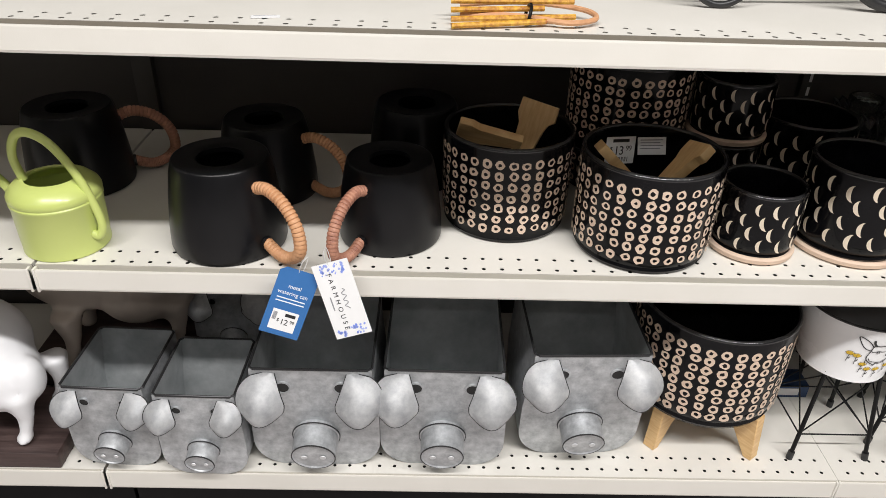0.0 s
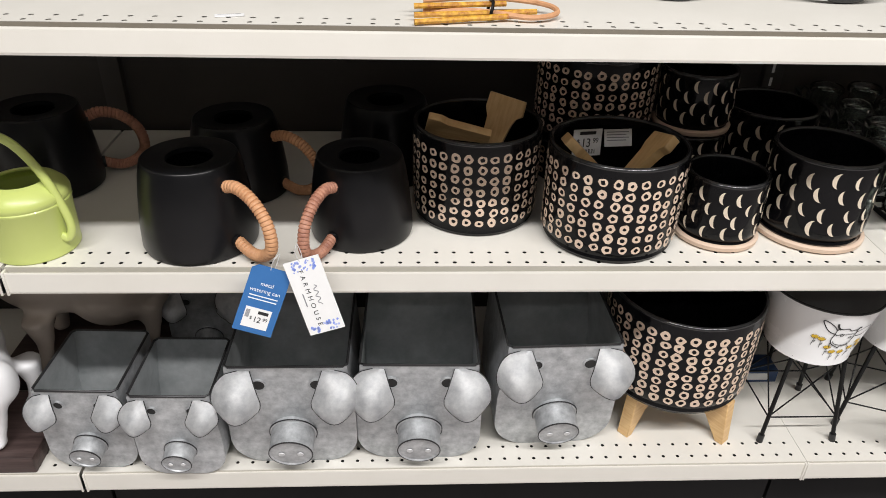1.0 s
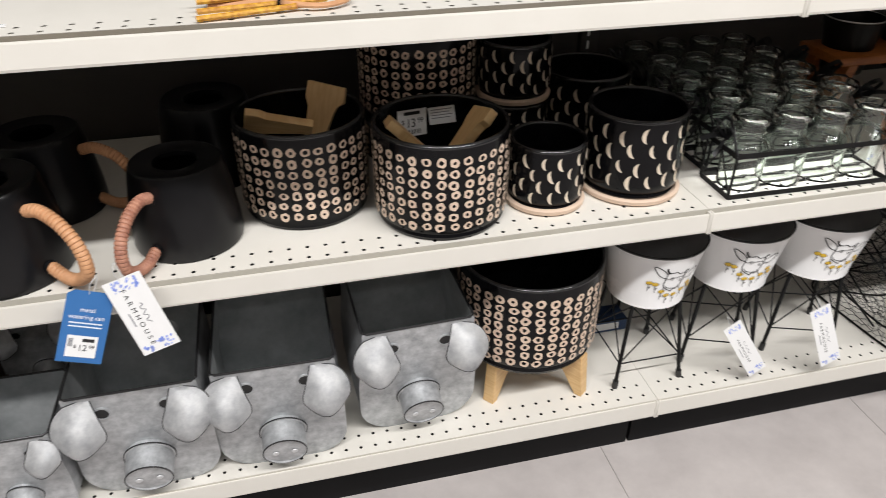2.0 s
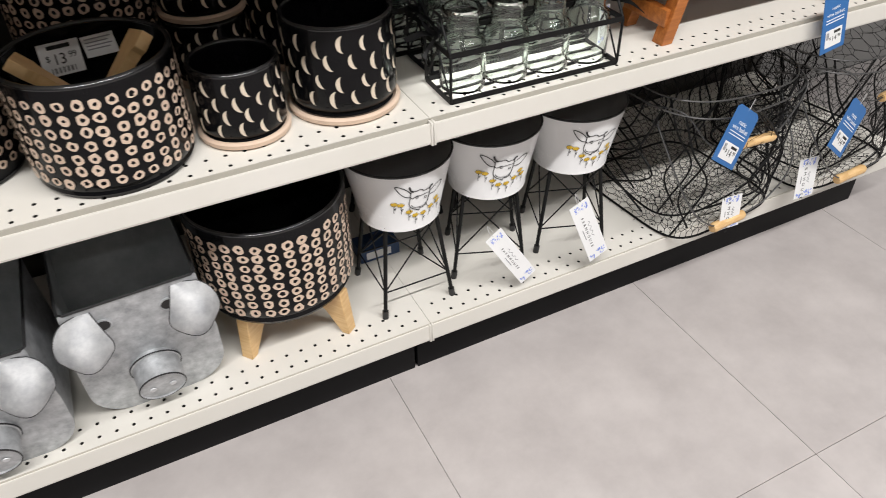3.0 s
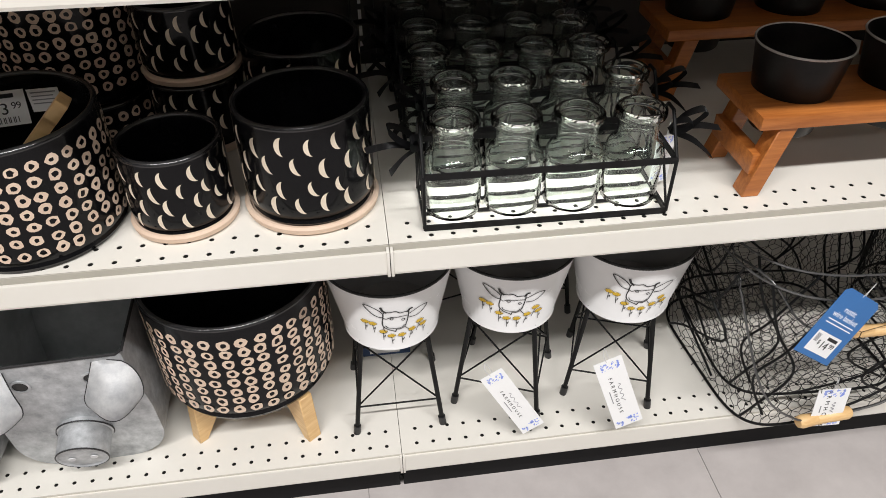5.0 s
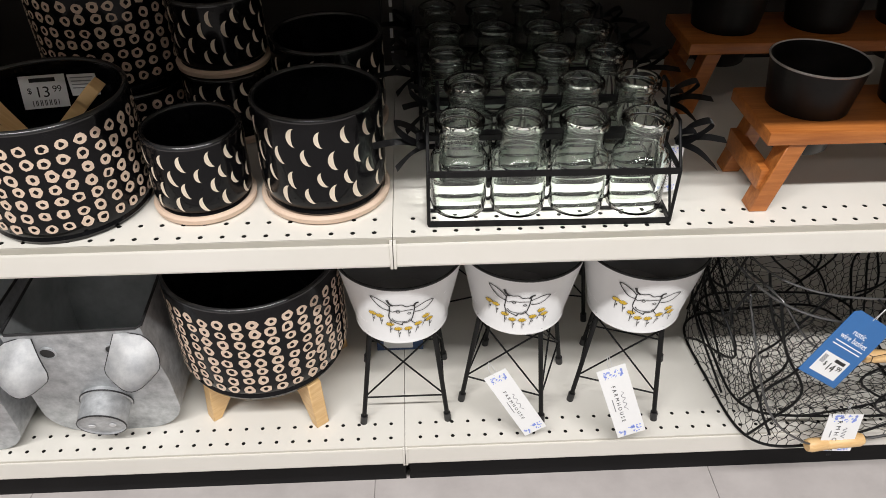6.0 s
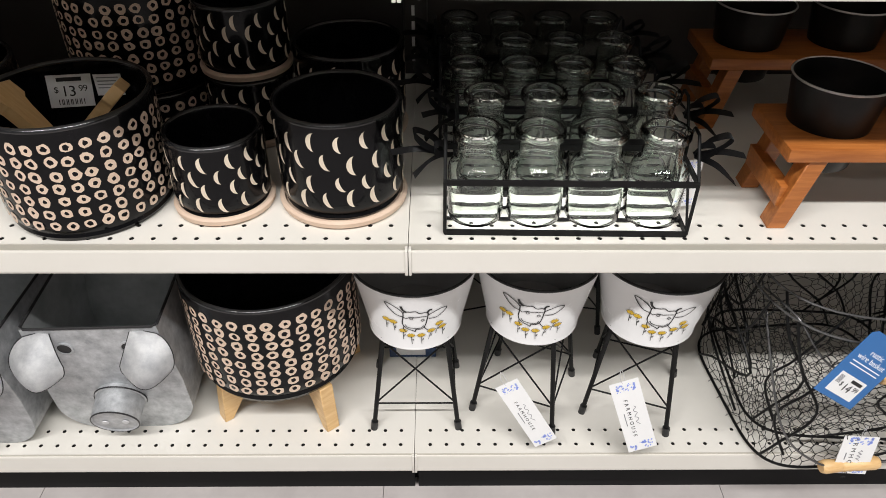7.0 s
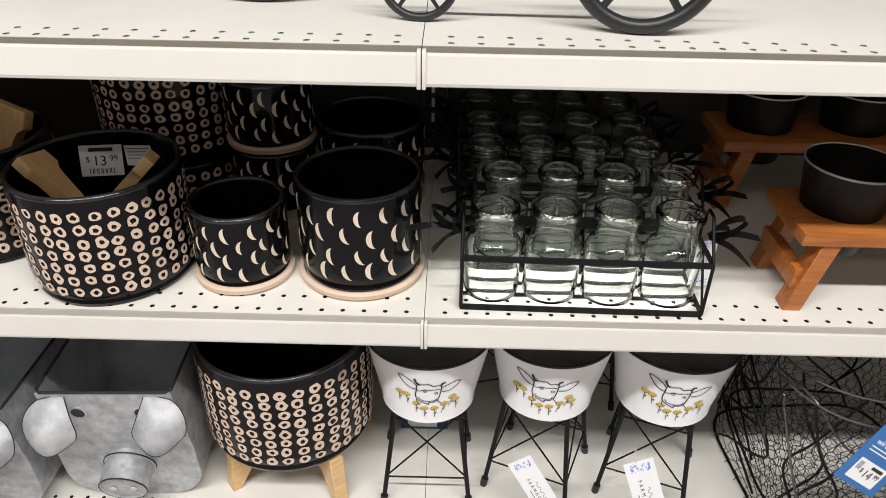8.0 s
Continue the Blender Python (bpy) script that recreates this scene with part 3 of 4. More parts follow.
# ---- galvanised pig planters ----
def pig(m, label, W, H, D, lean):
    """A box planter with a pig's face: W wide at the rim, H high, D deep; the face leans out by lean."""
    t = thing("pig_planter", m, label, "planter", "galvanised pig planters")
    half = W / 2
    outline = []
    wide = half * 1.10
    rc = H * 0.25
    for x, z in ((-half, H), (-half * 1.015, H * 0.85), (-wide, H * 0.50), (-wide, rc)):
        outline.append((x, z))
    for i in range(1, 8):
        a = math.pi * (1 + i / 16)
        outline.append((-wide + rc + rc * math.cos(a), rc + rc * math.sin(a)))
    outline += [(-wide + rc, 0)]
    outline += [(-x, z) for x, z in outline[::-1]]

    def front(z):
        return -lean * z / H

    def back(z):
        return D * 0.86 + D * 0.14 * z / H - lean
    bm = bmesh.new()
    fr = [bm.verts.new((x, front(z), z)) for x, z in outline]
    bk = [bm.verts.new((x, back(z), z)) for x, z in outline]
    bm.faces.new(fr)
    bm.faces.new(bk[::-1])
    for i in range(len(outline) - 1):
        bm.faces.new((fr[i], bk[i], bk[i + 1], fr[i + 1]))
    part("body", bm, GALV, t)
    # inside skin, its lit blue-grey reflection put into the colour
    bm = bmesh.new()
    k = 0.982
    fi = [bm.verts.new((x * k, front(z) + 0.002, max(z, 0.003))) for x, z in outline]
    bi = [bm.verts.new((x * k, back(z) - 0.002, max(z, 0.003))) for x, z in outline]
    bm.faces.new(fi)
    bm.faces.new(bi[::-1])
    for i in range(len(outline) - 1):
        bm.faces.new((fi[i], bi[i], bi[i + 1], fi[i + 1]))
    bmesh.ops.reverse_faces(bm, faces=bm.faces)
    part("inside", bm, GALV_IN, t)
    # rolled rim
    y0, y1 = front(H), back(H)
    c = 0.006
    loop = [(-half + c, y0, H), (half - c, y0, H), (half, y0 + c, H), (half, y1 - c, H), (half - c, y1, H), (-half + c, y1, H), (-half, y1 - c, H), (-half, y0 + c, H)]
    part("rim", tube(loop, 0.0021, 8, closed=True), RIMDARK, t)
    tilt = math.atan2(lean, H)
    # snout
    r = W * 0.190
    zc = H * 0.33
    ms = Matrix.Translation((0.0, front(zc), zc)) @ pose(0, 0, 0, 100 + math.degrees(tilt), 0, 0)
    L = W * 0.215
    bm = lathe(((r * 1.0, -0.008), (r * 1.06, 0.000), (r * 1.06, 0.002), (r, 0.003), (r * 0.985, L), (r * 0.96, L + 0.001), (r * 0.93, L), (r * 0.90, L - 0.0015), (0, L - 0.0015)), 40, m=ms)
    snout = part("snout", bm, GALV, t)
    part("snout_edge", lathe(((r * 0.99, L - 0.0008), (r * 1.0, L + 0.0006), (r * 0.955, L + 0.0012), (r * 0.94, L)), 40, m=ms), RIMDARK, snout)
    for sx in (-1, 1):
        part("nostril", lathe(((0, L + 0.0002), (r * 0.13, L + 0.0002), (r * 0.15, L - 0.001), (0, L - 0.0012)), 14, m=ms @ Matrix.Translation((sx * r * 0.42, -r * 0.05, 0.0006))), GALV_LIT, snout)
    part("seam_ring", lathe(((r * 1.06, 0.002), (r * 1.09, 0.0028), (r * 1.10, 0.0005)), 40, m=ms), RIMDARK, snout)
    # eyes: a ring round a near-black disc that paints the shade of an opening
    for sx in (-1, 1):
        ze = H * 0.825
        me = Matrix.Translation((sx * W * 0.240, front(ze), ze)) @ pose(0, 0, 0, 90 + math.degrees(tilt), 0, 0)
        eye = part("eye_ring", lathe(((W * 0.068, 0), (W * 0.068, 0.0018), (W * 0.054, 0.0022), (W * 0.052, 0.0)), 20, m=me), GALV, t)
        part("eye_shade_disc", lathe(((0, 0.0008), (W * 0.053, 0.0008), (W * 0.053, 0.0002)), 20, m=me), EYE_SHADE, eye)
    # ears: curled flaps hanging from under the rim corners, caught light put into their colour
    for sx in (-1, 1):
        bm = bmesh.new()
        nu, nv = 10, 14
        grid = []
        Lh = W * 0.305
        for i in range(nv + 1):
            v = i / nv
            inner = -W * (0.025 + 0.095 * min(v / 0.7, 1)) + W * 0.025 * max(0.0, (v - 0.8) / 0.2) ** 2
            swell = math.sqrt(max(1 - (1 - v / 0.6) ** 2, 0.0)) if v < 0.6 else 1 - 0.28 * ((v - 0.6) / 0.4) ** 2.5
            outer = W * (0.075 + 0.205 * swell)
            row = []
            for j in range(nu + 1):
                u = j / nu
                x = W * 0.318 + inner + (outer - inner) * u
                belly = math.sin(math.pi * (0.10 + 0.78 * u))
                bulge = W * (0.20 * math.sin(math.pi * 0.66 * v) * belly + 0.11 * v)
                sag = W * 0.035 * v ** 3 * math.sin(math.pi * u)
                row.append(bm.verts.new((sx * x, -bulge - 0.003, -v * Lh - sag)))
            grid.append(row)
        for i in range(nv):
            for j in range(nu):
                bm.faces.new((grid[i][j], grid[i][j + 1], grid[i + 1][j + 1], grid[i + 1][j]))
        edge = [grid[i][0].co.copy() for i in range(nv + 1)] + [grid[nv][j].co.copy() for j in range(1, nu)] + [grid[i][nu].co.copy() for i in range(nv, -1, -1)]
        bmesh.ops.solidify(bm, geom=bm.faces[:], thickness=0.0010)
        mm = Matrix.Translation((0, front(H * 0.95) - 0.002, H * 0.965)) @ pose(0, 0, 0, 4, 0, sx * 4)
        bmesh.ops.transform(bm, matrix=mm, verts=bm.verts)
        ear = part("ear", bm, GALV_LIT, t, "curled steel ear, coloured lighter as if it caught the light")
        part("ear_edge", tube([mm @ p for p in edge], 0.0008, 5), RIMDARK, ear)
    return t


pig(pose(0.349, 1.022, ZB), "large galvanised steel pig planter with curled ears", 0.186, 0.215, 0.215, 0.012)
pig(pose(0.553, 1.026, ZB, 0, 0, -1), "large galvanised steel pig planter beside its twin", 0.184, 0.213, 0.215, 0.012)
pig(pose(0.781, 1.056, ZB, 0, 0, 2), "large galvanised pig planter turned slightly, one ear askew", 0.182, 0.234, 0.215, 0.024)
pig(pose(0.026, 1.014, ZB, 0, 0, -2), "small galvanised pig planter with square open top", 0.128, 0.172, 0.150, 0.006)
pig(pose(0.172, 0.998, ZB, 0, 0, -1), "small galvanised pig planter at the shelf edge", 0.124, 0.174, 0.140, 0.006)
pig(pose(0.150, 1.290, ZB, 0, 0, 4), "small galvanised pig planter deep in shade", 0.128, 0.172, 0.150, 0.006)
pig(pose(0.300, 1.270, ZB, 0, 0, -3), "large galvanised pig planter behind the front row", 0.186, 0.215, 0.180, 0.012)


# ---- swing tags ----
def swing_tag(m, w, h, kind, price, label):
    """A card hanging from its top edge; its face looks along local -y."""
    t = thing("swing_tag", m, label, "tag", "swing tags")
    bm = bmesh.new()
    o = [(-w / 2, -h), (w / 2, -h), (w / 2, -0.006), (w / 2 - 0.008, 0), (-w / 2 + 0.008, 0), (-w / 2, -0.006)] if kind == "blue" else [(-w / 2, -h), (w / 2, -h), (w / 2, 0), (-w / 2, 0)]
    fr = [bm.verts.new((x, -0.0004, z)) for x, z in o]
    bk = [bm.verts.new((x, 0.0004, z)) for x, z in o]
    bm.faces.new(fr)
    bm.faces.new(bk[::-1])
    for i in range(len(o)):
        j = (i + 1) % len(o)
        bm.faces.new((fr[i], bk[i], bk[j], fr[j]))
    part("card", bm, BLUECARD if kind == "blue" else PAPER, t, smooth=False)
    if kind == "blue":
        words = ("metal", "watering can") if price == "$12.99" else ("rustic", "wire basket")
        lettering("title", words[0], w * 0.15, pose(0, -0.0006, -h * 0.26, 90), WHITEINK, t)
        lettering("title", words[1], w * 0.15, pose(0, -0.0006, -h * 0.36, 90), WHITEINK, t)
        for i in range(2):
            part("text_bar", boxes((-w * 0.36, w * 0.36, -0.0008, -0.0004, -h * (0.45 + 0.05 * i), -h * (0.435 + 0.05 * i))), WHITEINK, t, smooth=False)
        st = part("price_label", boxes((-w * 0.33, w * 0.33, -0.0010, -0.0004, -h * 0.92, -h * 0.62)), PAPER, t, "white price label", smooth=False)
        price_words(price, w * 0.22, pose(w * 0.05, -0.0012, -h * 0.79, 90), INK, st)
        part("logo_bar", boxes((0, w * 0.26, -0.0013, -0.0009, -h * 0.70, -h * 0.655)), INK, st, smooth=False)
        bm = bmesh.new()
        for i in range(10):
            box(bm, -w * 0.30, -w * 0.20, -0.0013, -0.0009, -h * (0.66 + 0.012 * i), -h * (0.667 + 0.012 * i))
        part("barcode", bm, GREYINK, st, smooth=False)
    else:
        lettering("title", "FARMHOUSE", w * 0.185, pose(-w * 0.12, -0.0006, -h * 0.52, 90, 90, 0), INK, t, 1.75)
        bm = bmesh.new()
        rnd = random.Random(5)
        wave = [(w * (0.10 + 0.06 * math.sin(i * 1.9)), -h * (0.36 + 0.025 * i)) for i in range(12)]
        stroke(bm, wave, w * 0.022, lambda u, v: (u, -0.0007, v))
        part("script_line", bm, GREYINK, t, smooth=False)
        part("text_bar", boxes((-w * 0.30, -w * 0.27, -0.0008, -0.0004, -h * 0.62, -h * 0.44)), GREYINK, t, smooth=False)
        bm = bmesh.new()
        for cx, cz, n, sp in ((0.02, -0.09, 34, 0.32), (0.16, -0.93, 20, 0.22), (-0.30, -0.95, 9, 0.12)):
            for i in range(n):
                ux, uz = w * (cx + sp * rnd.uniform(-1, 1)), h * cz + w * 0.14 * rnd.uniform(-1, 1)
                uz = min(max(uz, -h + 0.003), -0.003)
                r = w * rnd.uniform(0.018, 0.05)
                ux = min(max(ux, -w / 2 + r), w / 2 - r)
                patch(bm, [(ux + r * (0.7 + 0.3 * math.cos(5 * k)) * math.cos(k * 0.7854), uz + r * math.sin(k * 0.7854)) for k in range(8)], lambda u, v: (u, -0.0007, v))
        part("flower_print", bm, BLUEFLOWER, t, "blue flowers printed on white", smooth=False)["kind"] = "stuff"
    part("string", tube(spline([(-0.002, 0, -0.004), (-0.003, -0.002, 0.010), (0.002, 0.001, 0.020), (0.003, 0.002, 0.008), (0.002, 0, -0.004)], 4), 0.0005, 5), PLASTIC, t)
    return t


swing_tag(pose(0.362, 0.948, 0.619, -12, 22, 4), 0.052, 0.096, "blue", "$12.99", "blue card tag with white lettering and a price label")
swing_tag(pose(0.398, 0.946, 0.634, -14, -19, -2), 0.049, 0.104, "white", "", "white card tag with blue flowers, hanging over the shelf edge")
swing_tag(pose(1.352, 1.024, 0.318, -13, -31, 4), 0.036, 0.124, "white", "", "white card tag with blue flowers leaning on a stool leg")
swing_tag(pose(1.513, 1.006, 0.341, -13, -19, 4), 0.042, 0.126, "white", "", "white card tag with blue flowers propped before a stool")


# ---- cow-print buckets on wire legs ----
def stool_planter(m, label, print_turn):
    t = thing("bucket_planter", m, label, "planter", "cow-print bucket planters")
    z0, z1, r0, r1 = 0.174, 0.295, 0.0675, 0.091
    part("bucket", lathe(((0, z0 + 0.002), (r0 - 0.003, z0 + 0.001), (r0 - 0.001, z0), (r0 + 0.0015, z0 + 0.001), (r0 + 0.0015, z0 + 0.004), (r0 + 0.0005, z0 + 0.006), (r1, z1)), 64), WHITEENAMEL, t)
    part("rim", lathe(((r1 - 0.002, z1 - 0.002), (r1 + 0.0008, z1 - 0.002), (r1 + 0.0014, z1), (r1, z1 + 0.0016), (r1 - 0.002, z1 + 0.001)), 64), INK, t, "black rolled rim")
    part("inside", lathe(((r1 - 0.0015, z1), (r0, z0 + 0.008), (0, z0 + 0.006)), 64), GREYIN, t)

    def place(u, v):
        r = r0 + (r1 - r0) * (v / (z1 - z0)) + 0.0007
        a = radians(-90 + print_turn) + u / 0.078
        return (r * math.cos(a), r * math.sin(a), z0 + v)
    bm = bmesh.new()
    kx, ky, oy = 0.00077, 0.00110, 0.053

    def line(pts, w=0.0015):
        stroke(bm, [(x * kx, oy + y * ky) for x, y in pts], w, place)
    line([(-20, 29), (-17, 32), (-8, 32), (0, 33), (7, 29), (16, 30), (21, 28)])
    line([(-20, 29), (-21, 20), (-23, 10), (-21, 3), (-14, -2), (-4, -6), (-1, -8)])
    line([(21, 28), (20, 18), (18, 8), (15, 1), (8, -3), (1, -3), (-1, -8)])
    line([(-21, 22), (-16, 19), (-8, 22), (0, 21), (10, 22), (19, 22)], 0.0012)
    line([(-18, 6), (-15, 2), (-9, 0), (0, -1), (10, 0), (14, 4)], 0.0012)
    line([(-20, 29), (-27, 36), (-40, 43), (-49, 44), (-42, 33), (-33, 25), (-23, 22), (-20, 25)])
    line([(21, 24), (30, 28), (42, 32), (53, 31), (47, 23), (36, 17), (22, 17)])
    line([(-23, 42), (-20, 35), (-14, 31)], 0.0030)
    line([(19, 28), (22, 33), (27, 34)], 0.0030)
    for ex, ey in ((-7, 19), (12, 15)):
        line([(ex - 3, ey), (ex, ey + 2), (ex + 3, ey), (ex, ey - 2), (ex - 3, ey)], 0.0010)
    line([(-22, 2), (-21, -4), (-18, -9)], 0.0011)
    line([(15, 1), (19, -4), (23, -7)], 0.0011)
    heads = [(-53, 10), (-40, 8), (-23, -7), (-9, -16), (10, -16), (29, -9), (43, 2), (51, -7)]
    rnd = random.Random(3)
    for x, y in heads:
        dx = rnd.uniform(-5, 6)
        line([(x, y - 2), (x + dx * 0.5, y - 9), (x + dx, y - 18)], 0.0009)
        line([(x + dx * 0.5, y - 11), (x + dx * 0.5 + 4, y - 7), (x + dx * 0.5 + 2, y - 12)], 0.0008)
        line([(x - 8, y), (x - 3, y + 4), (x + 3, y + 4), (x + 8, y + 1), (x + 2, y - 3), (x - 4, y - 3), (x - 8, y)], 0.0005)
    part("cow_drawing", bm, INK, t, "black line drawing of a cow")
    bm = bmesh.new()
    for x, y in heads:
        for a in range(5):
            c = (x + 4.5 * math.cos(a * 1.257), y + 2 * math.sin(a * 1.257))
            patch(bm, [((c[0] + 3.6 * math.cos(q * 1.047)) * kx, oy + (c[1] + 2 * math.sin(q * 1.047)) * ky) for q in range(6)], place)
    part("flower_drawing", bm, YELLOW, t, "yellow painted flowers")
    f = 0.066
    feet = [(-f, -f), (f, -f), (f, f), (-f, f)]
    tops = [(-0.046, -0.046), (0.046, -0.046), (0.046, 0.046), (-0.046, 0.046)]
    def on_leg(i, z):
        u = z / 0.177
        return Vector((feet[i][0] * (1 - u) + tops[i][0] * u, feet[i][1] * (1 - u) + tops[i][1] * u, z))
    for i in range(4):
        leg = part("leg", tube((on_leg(i, 0.002), on_leg(i, 0.180)), 0.0036, 10), BLACKWIRE, t)
        part("rubber_foot", tube((on_leg(i, 0.0), on_leg(i, 0.015)), 0.0056, 12), TYRE, leg)
    for i in range(4):
        j = (i + 1) % 4
        part("stretcher", tube((on_leg(i, 0.052), on_leg(j, 0.052)), 0.0014, 6), BLACKWIRE, t)
        part("cross_brace", tube((on_leg(i, 0.054), on_leg(j, 0.171)), 0.0014, 6), BLACKWIRE, t)
        part("cross_brace", tube((on_leg(j, 0.054), on_leg(i, 0.171)), 0.0014, 6), BLACKWIRE, t)
    part("ring", tube([(0.064 * math.cos(a * 0.2618), 0.064 * math.sin(a * 0.2618), 0.1735) for a in range(24)], 0.0015, 6, closed=True), BLACKWIRE, t)
    return t


stool_planter(pose(1.221, 1.117, ZB), "white enamel bucket with cow drawing on black wire legs", 2)
stool_planter(pose(1.396, 1.126, ZB, 0, 0, -22), "white cow-print bucket on wire legs, turned", 12)
stool_planter(pose(1.570, 1.121, ZB, 0, 0, -20), "white cow-print bucket on wire legs beside a basket", 12)
stool_planter(pose(1.300, 1.330, ZB, 0, 0, 15), "white cow-print bucket on wire legs in back shade", 0)
stool_planter(pose(1.490, 1.340, ZB, 0, 0, -10), "white cow-print bucket on wire legs at the back", 0)


# ---- glass bottles in wire racks ----
def bottle(m, label="small clear glass bottle standing in a wire rack"):
    t = thing("glass_bottle", m, label, "bottle", "glass bottles in racks")
    out = [(0, 0.003), (0.020, 0.0005), (0.028, 0), (0.0318, 0.0025), (0.0332, 0.008), (0.0332, 0.063), (0.0326, 0.0690), (0.0300, 0.0738), (0.0262, 0.0768), (0.0238, 0.080), (0.0230, 0.085), (0.0230, 0.103), (0.0242, 0.1055), (0.0278, 0.107), (0.0290, 0.1105), (0.0284, 0.1150), (0.0258, 0.1175)]
    inn = [(0.0232, 0.1168), (0.0214, 0.114), (0.0212, 0.085), (0.0221, 0.0790), (0.0250, 0.0753), (0.0288, 0.0722), (0.0312, 0.0680), (0.0317, 0.0630), (0.0317, 0.010), (0.0295, 0.0052), (0.018, 0.0046), (0, 0.0066)]
    part("glass", lathe(out + inn, 48), GLASS, t).visible_shadow = False
    return t


def bottle_rack(x, y, turn, label):
    t = thing("bottle_rack", pose(x, y, ZM, 0, 0, turn), label, "bottle rack", "wire bottle racks")
    w, d, h = 0.141, 0.041, 0.072

    def flat_bar(name, p, q, tall=0.0075, thick=0.0022):
        p, q = Vector(p), Vector(q)
        c = (p + q) / 2
        L = (q - p).length
        bm = bmesh.new()
        box(bm, -L / 2, L / 2, -thick / 2, thick / 2, -tall / 2, tall / 2)
        bmesh.ops.transform(bm, matrix=Matrix.Translation(c) @ (q - p).to_track_quat("X", "Z").to_matrix().to_4x4(), verts=bm.verts)
        part(name, bm, BLACKWIRE, t)
    for z, nm in ((0.0042, "lower_rail"), (h, "upper_rail")):
        flat_bar(nm, (-w, -d, z), (w, -d, z))
        flat_bar(nm, (-w, d, z), (w, d, z))
        flat_bar(nm, (-w, -d, z), (-w, d, z))
        flat_bar(nm, (w, -d, z), (w, d, z))
    for s in (-0.012, 0.012):
        flat_bar("bottom_bar", (-w, s, 0.0035), (w, s, 0.0035), 0.003, 0.004)
    for sx in (-1, 1):
        for sy in (-1, 1):
            part("post", tube(((sx * w, sy * d, 0.004), (sx * w, sy * d, h)), 0.0022, 8), BLACKWIRE, t)
            part("handle_bar", tube(((sx * w, sy * d, h), (sx * w, sy * 0.008, h + 0.045)), 0.002, 8), BLACKWIRE, t)
        part("side_brace", tube(((sx * w, -d, 0.006), (sx * w, 0, h - 0.004)), 0.0016, 6), BLACKWIRE, t)
        part("side_brace", tube(((sx * w, d, 0.006), (sx * w, 0, h - 0.004)), 0.0016, 6), BLACKWIRE, t)
        part("handle_top", tube(((sx * w, -0.008, h + 0.045), (sx * w, 0.008, h + 0.045)), 0.002, 8), BLACKWIRE, t)
        # ribbon bow
        bow = bmesh.new()
        knot = Vector((sx * w, -0.006, h + 0.018))
        twist = random.Random(int(x * 1000 + y * 10000) + sx)
        # two sagging loops and two cut tails
        lines = []
        for dx, dy, dz in ((0.032, -0.016, 0.034), (0.012, -0.024, 0.024)):
            tip = knot + Vector((sx * dx, dy, dz)) * twist.uniform(0.8, 1.15)
            side = Vector((0.003 * sx, -0.004, -0.004))
            lines.append([knot, (knot + tip) / 2 - side, tip - side * 0.4, tip + side * 0.6, (knot + tip) / 2 + side, knot])
        for dx, dy, dz in ((0.050, -0.018, 0.010), (0.036, -0.026, -0.016)):
            tip = knot + Vector((sx * dx, dy, dz)) * twist.uniform(0.85, 1.2)
            lines.append([knot, (knot + tip) / 2 + Vector((0, -0.004, 0.007)), tip])
        for ln in lines:
            pts = spline(ln, 6)
            prev = None
            for i, p in enumerate(pts):
                off = Vector((0.35 * math.sin(0.35 * i), 0.75, 0.55)).normalized() * 0.0040
                cur = (bow.verts.new(p + off), bow.verts.new(p - off))
                if prev:
                    bow.faces.new((prev[0], prev[1], cur[1], cur[0]))
                prev = cur
        bmesh.ops.solidify(bow, geom=bow.faces[:], thickness=0.0004)
        part("ribbon_bow", bow, RIBBON, t, "black satin ribbon bow")
    for i in range(4):
        a = pose(x, y, 0, 0, 0, turn) @ Vector((-0.105 + 0.070 * i, -0.005, 0))
        bottle(pose(a.x, a.y, ZM + 0.0056, 0, 0, 15 * i))
    return t


for rx, ry, rt in ((1.403, 1.040, -1.0), (1.418, 1.135, 0.5), (1.398, 1.222, 0.0), (1.398, 1.308, 1.0), (1.392, 1.394, 0.0)):
    bottle_rack(rx, ry, rt, "black wire rack holding four glass bottles, ribbon bows tied on")
swing_tag(pose(1.556, 1.055, 0.668, -6, 8, 25), 0.030, 0.060, "white", "", "white card tag tied to a bottle rack")


